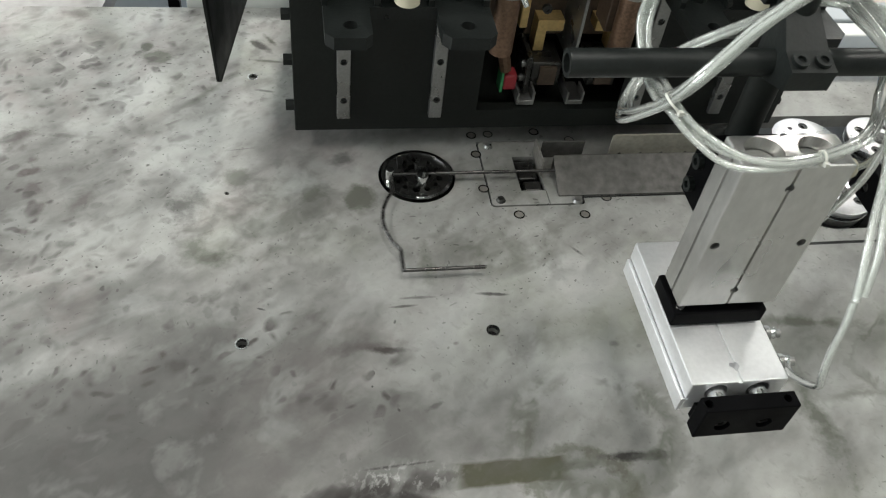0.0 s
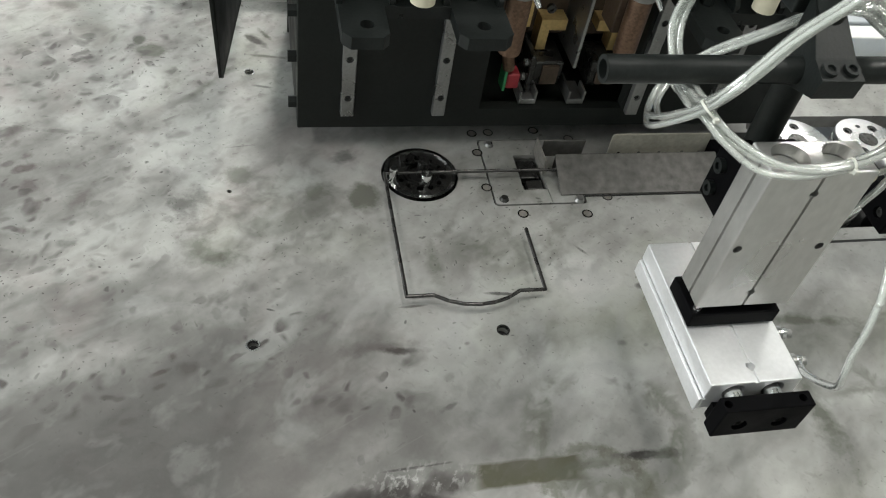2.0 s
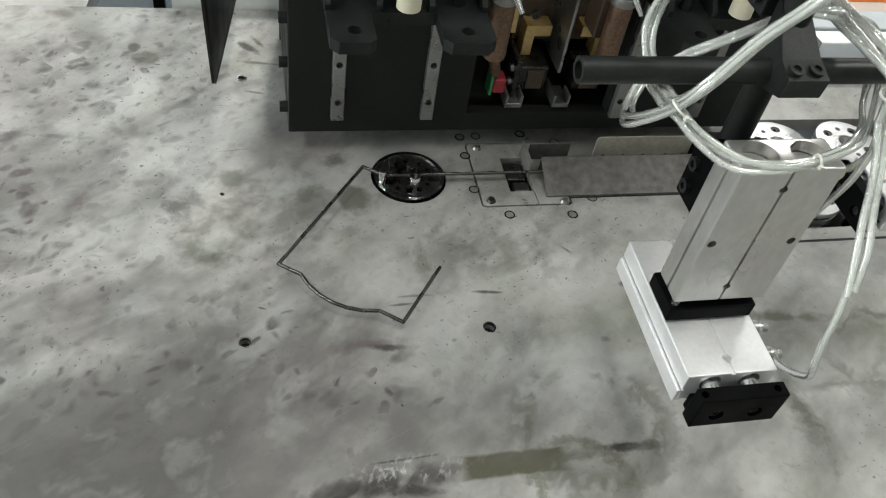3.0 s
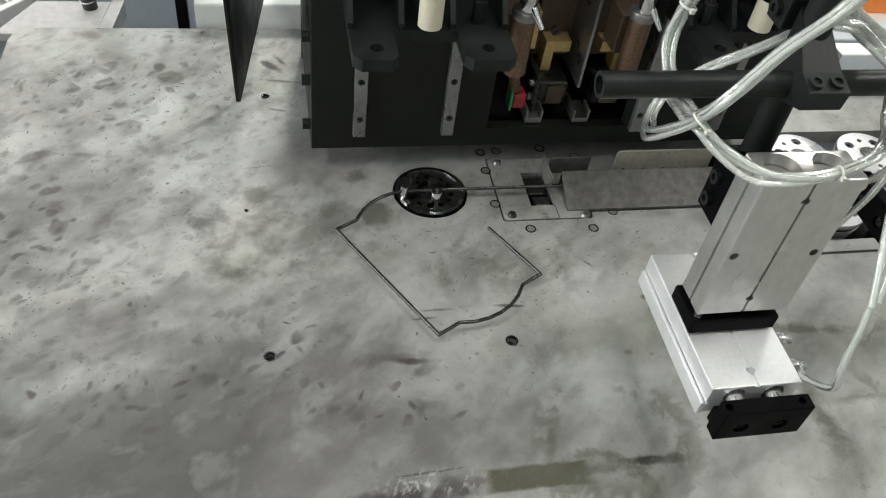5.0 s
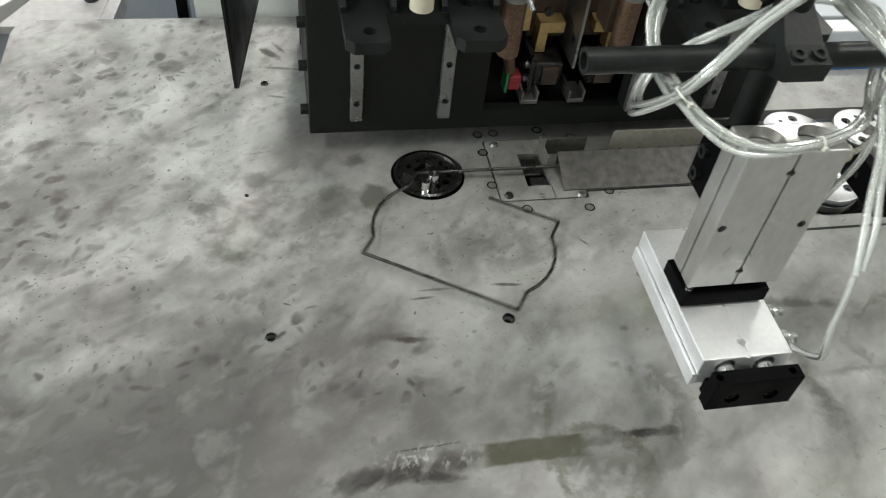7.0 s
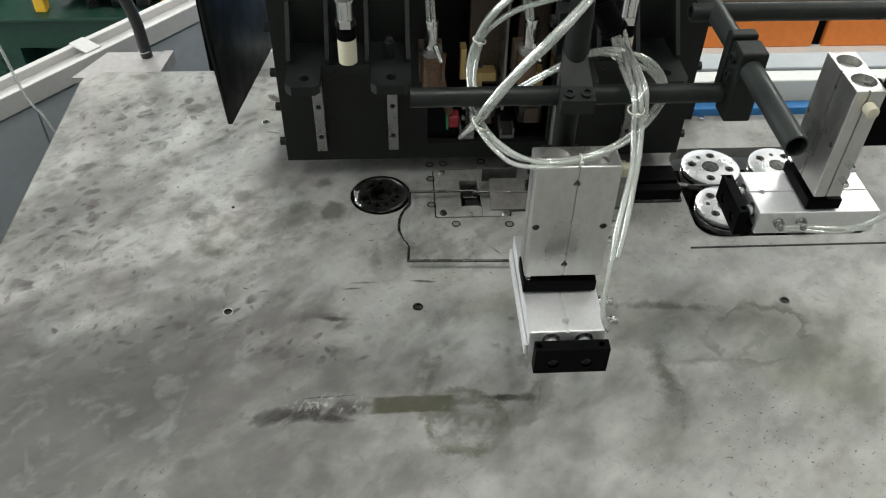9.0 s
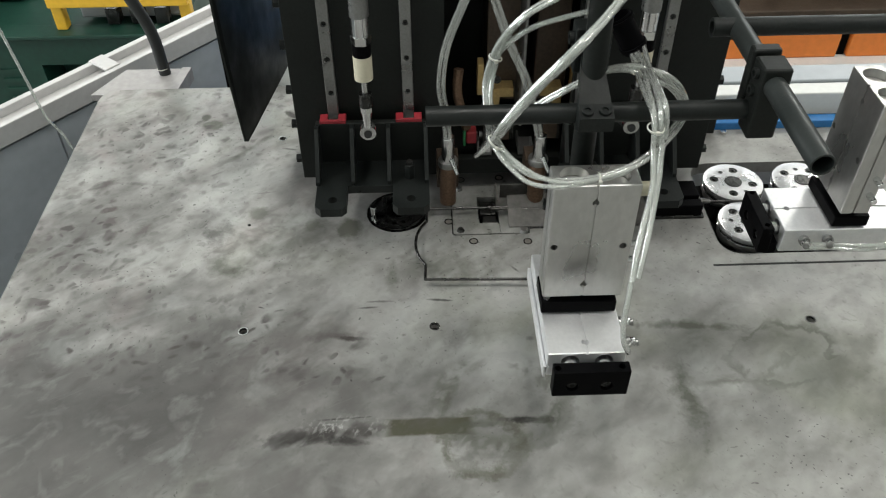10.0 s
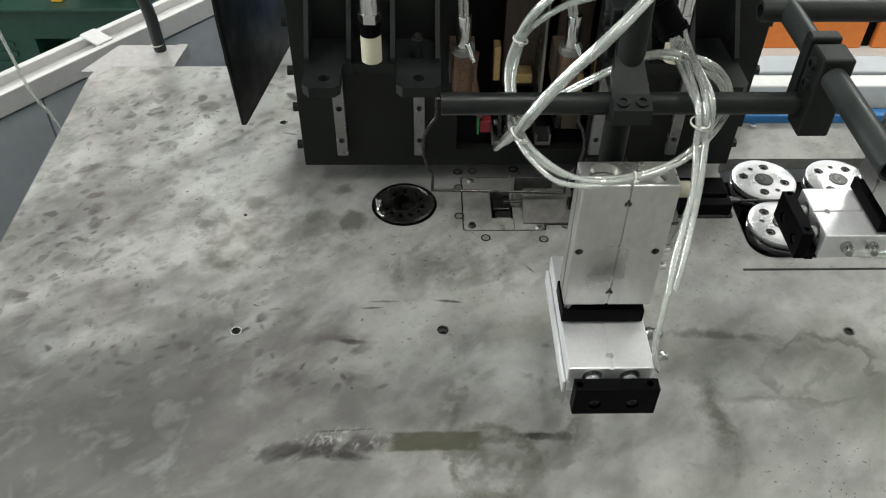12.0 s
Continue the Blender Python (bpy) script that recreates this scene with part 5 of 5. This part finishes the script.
part("top_plate", box(-0.12, 2.2, -0.02, 0.7, 0.42, 0.445), BROWN, orange, bevel=0.004)
part("upper_panel", box(0.0, 2.2, 0.25, 0.7, 0.445, 0.9), BROWN, orange, bevel=0.01)

# ---- bent wire ----
STRAIGHT, ARC, NARC, SIDE_A, SIDE_C = 0.035, 0.0205, 6, 0.108, 0.228
TURN_OUT, TURN_IN = -30.4, 60.8 / 5
BEND_X = 0.145
bump_lengths = [STRAIGHT] + [ARC] * NARC + [STRAIGHT]
bump_turns = [TURN_OUT] + [TURN_IN] * (NARC - 1) + [TURN_OUT]
LENGTHS = [SIDE_A] + bump_lengths + [SIDE_C] + bump_lengths + [0.12, 0.68]
TURNS = [90] + bump_turns + [90, 90] + bump_turns + [90, 0]
STARTS = [sum(LENGTHS[:i + 1]) for i in range(len(TURNS))]
wire = thing("bent_wire_frame", (0, 0, T), "thin bright steel wire bent into an open frame", "wire frame")
segments = []
for length in LENGTHS:
    bm = rod((0, 0, 0), (length, 0, 0), 0.0026, n=12)
    bmesh.ops.create_uvsphere(bm, u_segments=12, v_segments=8, radius=0.0026)
    bmesh.ops.create_uvsphere(bm, u_segments=12, v_segments=8, radius=0.0026, matrix=Matrix.Translation((length, 0, 0)))
    segments.append(part("wire_segment", bm, WIRE, wire, smooth=True))


def between(rows, t):
    """Straight-line values between timed rows."""
    if t <= rows[0][0]:
        return rows[0][1]
    for (a, u), (b, v) in zip(rows, rows[1:]):
        if t <= b:
            return u + (v - u) * (t - a) / (b - a)
    return rows[-1][1]


FEED = [(0, 0.322), (0.1, 0.347), (0.2, 0.376), (0.3, 0.416), (0.4, 0.448), (0.5, 0.477), (0.6, 0.506), (0.7, 0.529), (1.2, 0.529), (1.5, 0.564), (2.6, 0.564), (2.7, 0.5845), (3.5, 0.5845), (3.6, 0.605),
        (3.8, 0.605), (3.9, 0.6255), (4.05, 0.6255), (4.15, 0.646), (4.3, 0.646), (4.4, 0.6665), (4.55, 0.6665), (4.65, 0.687), (5.35, 0.687), (5.5, 0.722), (12.0, 0.722)]
BENDS = {9: [(0.7, 0), (0.8, 15), (0.9, 53), (1.0, 66), (1.1, 84), (1.2, 87), (1.3, 90)],
         10: [(2.3, 0), (2.4, -14), (2.5, -30), (2.6, -28), (2.7, -37), (2.9, -35), (3.1, -36), (3.2, -33), (3.45, -32), (4.5, -30.4)], 11: [(3.3, 0), (3.45, 12.16)], 12: [(3.62, 0), (3.77, 12.16)], 13: [(3.92, 0), (4.03, 12.16)],
         14: [(4.17, 0), (4.28, 12.16)], 15: [(4.42, 0), (4.53, 12.16)], 16: [(5.03, 0), (5.1, -14), (5.2, -24), (5.3, -28), (5.4, -30.4)],
         17: [(6.5, 0), (6.6, 7), (6.7, 20), (6.8, 35.5), (6.9, 46), (7.0, 58), (7.1, 70.5), (7.2, 84), (7.3, 86), (7.8, 86), (8.6, 88)], 18: [(0, 0), (12, 0)]}
RETRACT = [(7.9, 0.0), (8.9, 0.077), (12.0, 0.077)]
LIFT = [(11.2, 0), (11.3, 0.018), (11.4, 0.065), (11.5, 0.155), (11.6, 0.186), (11.7, 0.208), (11.8, 0.212), (12.0, 0.212)]
FRAME_DEPTH = 0.190
TIMES = [round(0.1 * k, 1) for k in range(121)]


def wire_poses(t):
    """The pose of every wire segment at t, each lying from its outer end back towards the feed."""
    fed, shift = between(FEED, t), between(RETRACT, t)
    place, heading, out = Vector((BEND_X + shift, 0, 0)), 180.0, [None] * len(LENGTHS)
    tip_side = STARTS[-1] - fed
    p = place + Vector((tip_side, 0, 0))
    out[-1] = (p.copy(), heading)
    for i in range(len(TURNS) - 1, -1, -1):
        turn = TURNS[i] if i < 9 else between(BENDS[i], t)
        heading += turn
        q = p + LENGTHS[i] * Vector((math.cos(radians(heading)), math.sin(radians(heading)), 0))
        out[i] = (q, heading + 180)
        p = q
    lift = between(LIFT, t)
    line = Matrix.Translation((0, WIRE_Y, WIRE_Z - T))
    hang = Matrix.Translation((0, 0, lift)) @ Matrix.Rotation(math.asin(min(1.0, lift / FRAME_DEPTH)), 4, "X")
    res = []
    for k, (q, h) in enumerate(out):
        res.append(line @ (hang if k < len(out) - 1 else Matrix()) @ Matrix.Translation(q) @ Matrix.Rotation(radians(h if k < len(out) - 1 else 0), 4, "Z"))
    return res


DROP = [(0, 0), (9.25, 0), (9.3, -0.02), (9.4, -0.09), (9.5, -0.17), (9.6, -0.205), (9.7, -0.21), (11.25, -0.21), (11.3, -0.205), (11.4, -0.16), (11.5, -0.085), (11.6, -0.02), (11.7, 0), (12.0, 0)]
SWEEP = [(0, 0), (0.7, 0), (0.8, 15), (0.9, 53), (1.0, 66), (1.1, 84), (1.2, 87), (1.5, 0), (2.3, 0), (2.6, -30), (2.8, 0), (3.3, 0), (3.45, 15), (3.6, 0), (3.77, 15), (3.9, 0), (4.03, 15), (4.15, 0), (4.28, 15), (4.4, 0), (4.53, 15), (4.7, 0), (5.0, 0), (5.4, -30), (5.7, 0), (6.5, 0), (6.8, 35), (7.0, 58), (7.2, 86), (7.7, 60), (8.4, 0), (12, 0)]


def motions():
    for k, seg in enumerate(segments):
        walk(seg, [(t, wire_poses(t)[k]) for t in TIMES])
    for c, cx in ((left_carriage, 0.127), (right_carriage, 0.568)):
        walk(c, [(t, pose(cx, FY, 1.124 + dz)) for t, dz in DROP])
    for e in electrodes:
        x, y, z = e.location
        walk(e, [(t, pose(x, y, z + dz * 0.93)) for t, dz in DROP])
    walk(bend, [(t, pose(*DISC, T, 0, 0, a)) for t, a in SWEEP])
    walk(mandrel, [(0, pose(*DISC, T)), (7.8, pose(*DISC, T)), (8.3, pose(*DISC, T - 0.03)), (12, pose(*DISC, T - 0.03))])


motions()
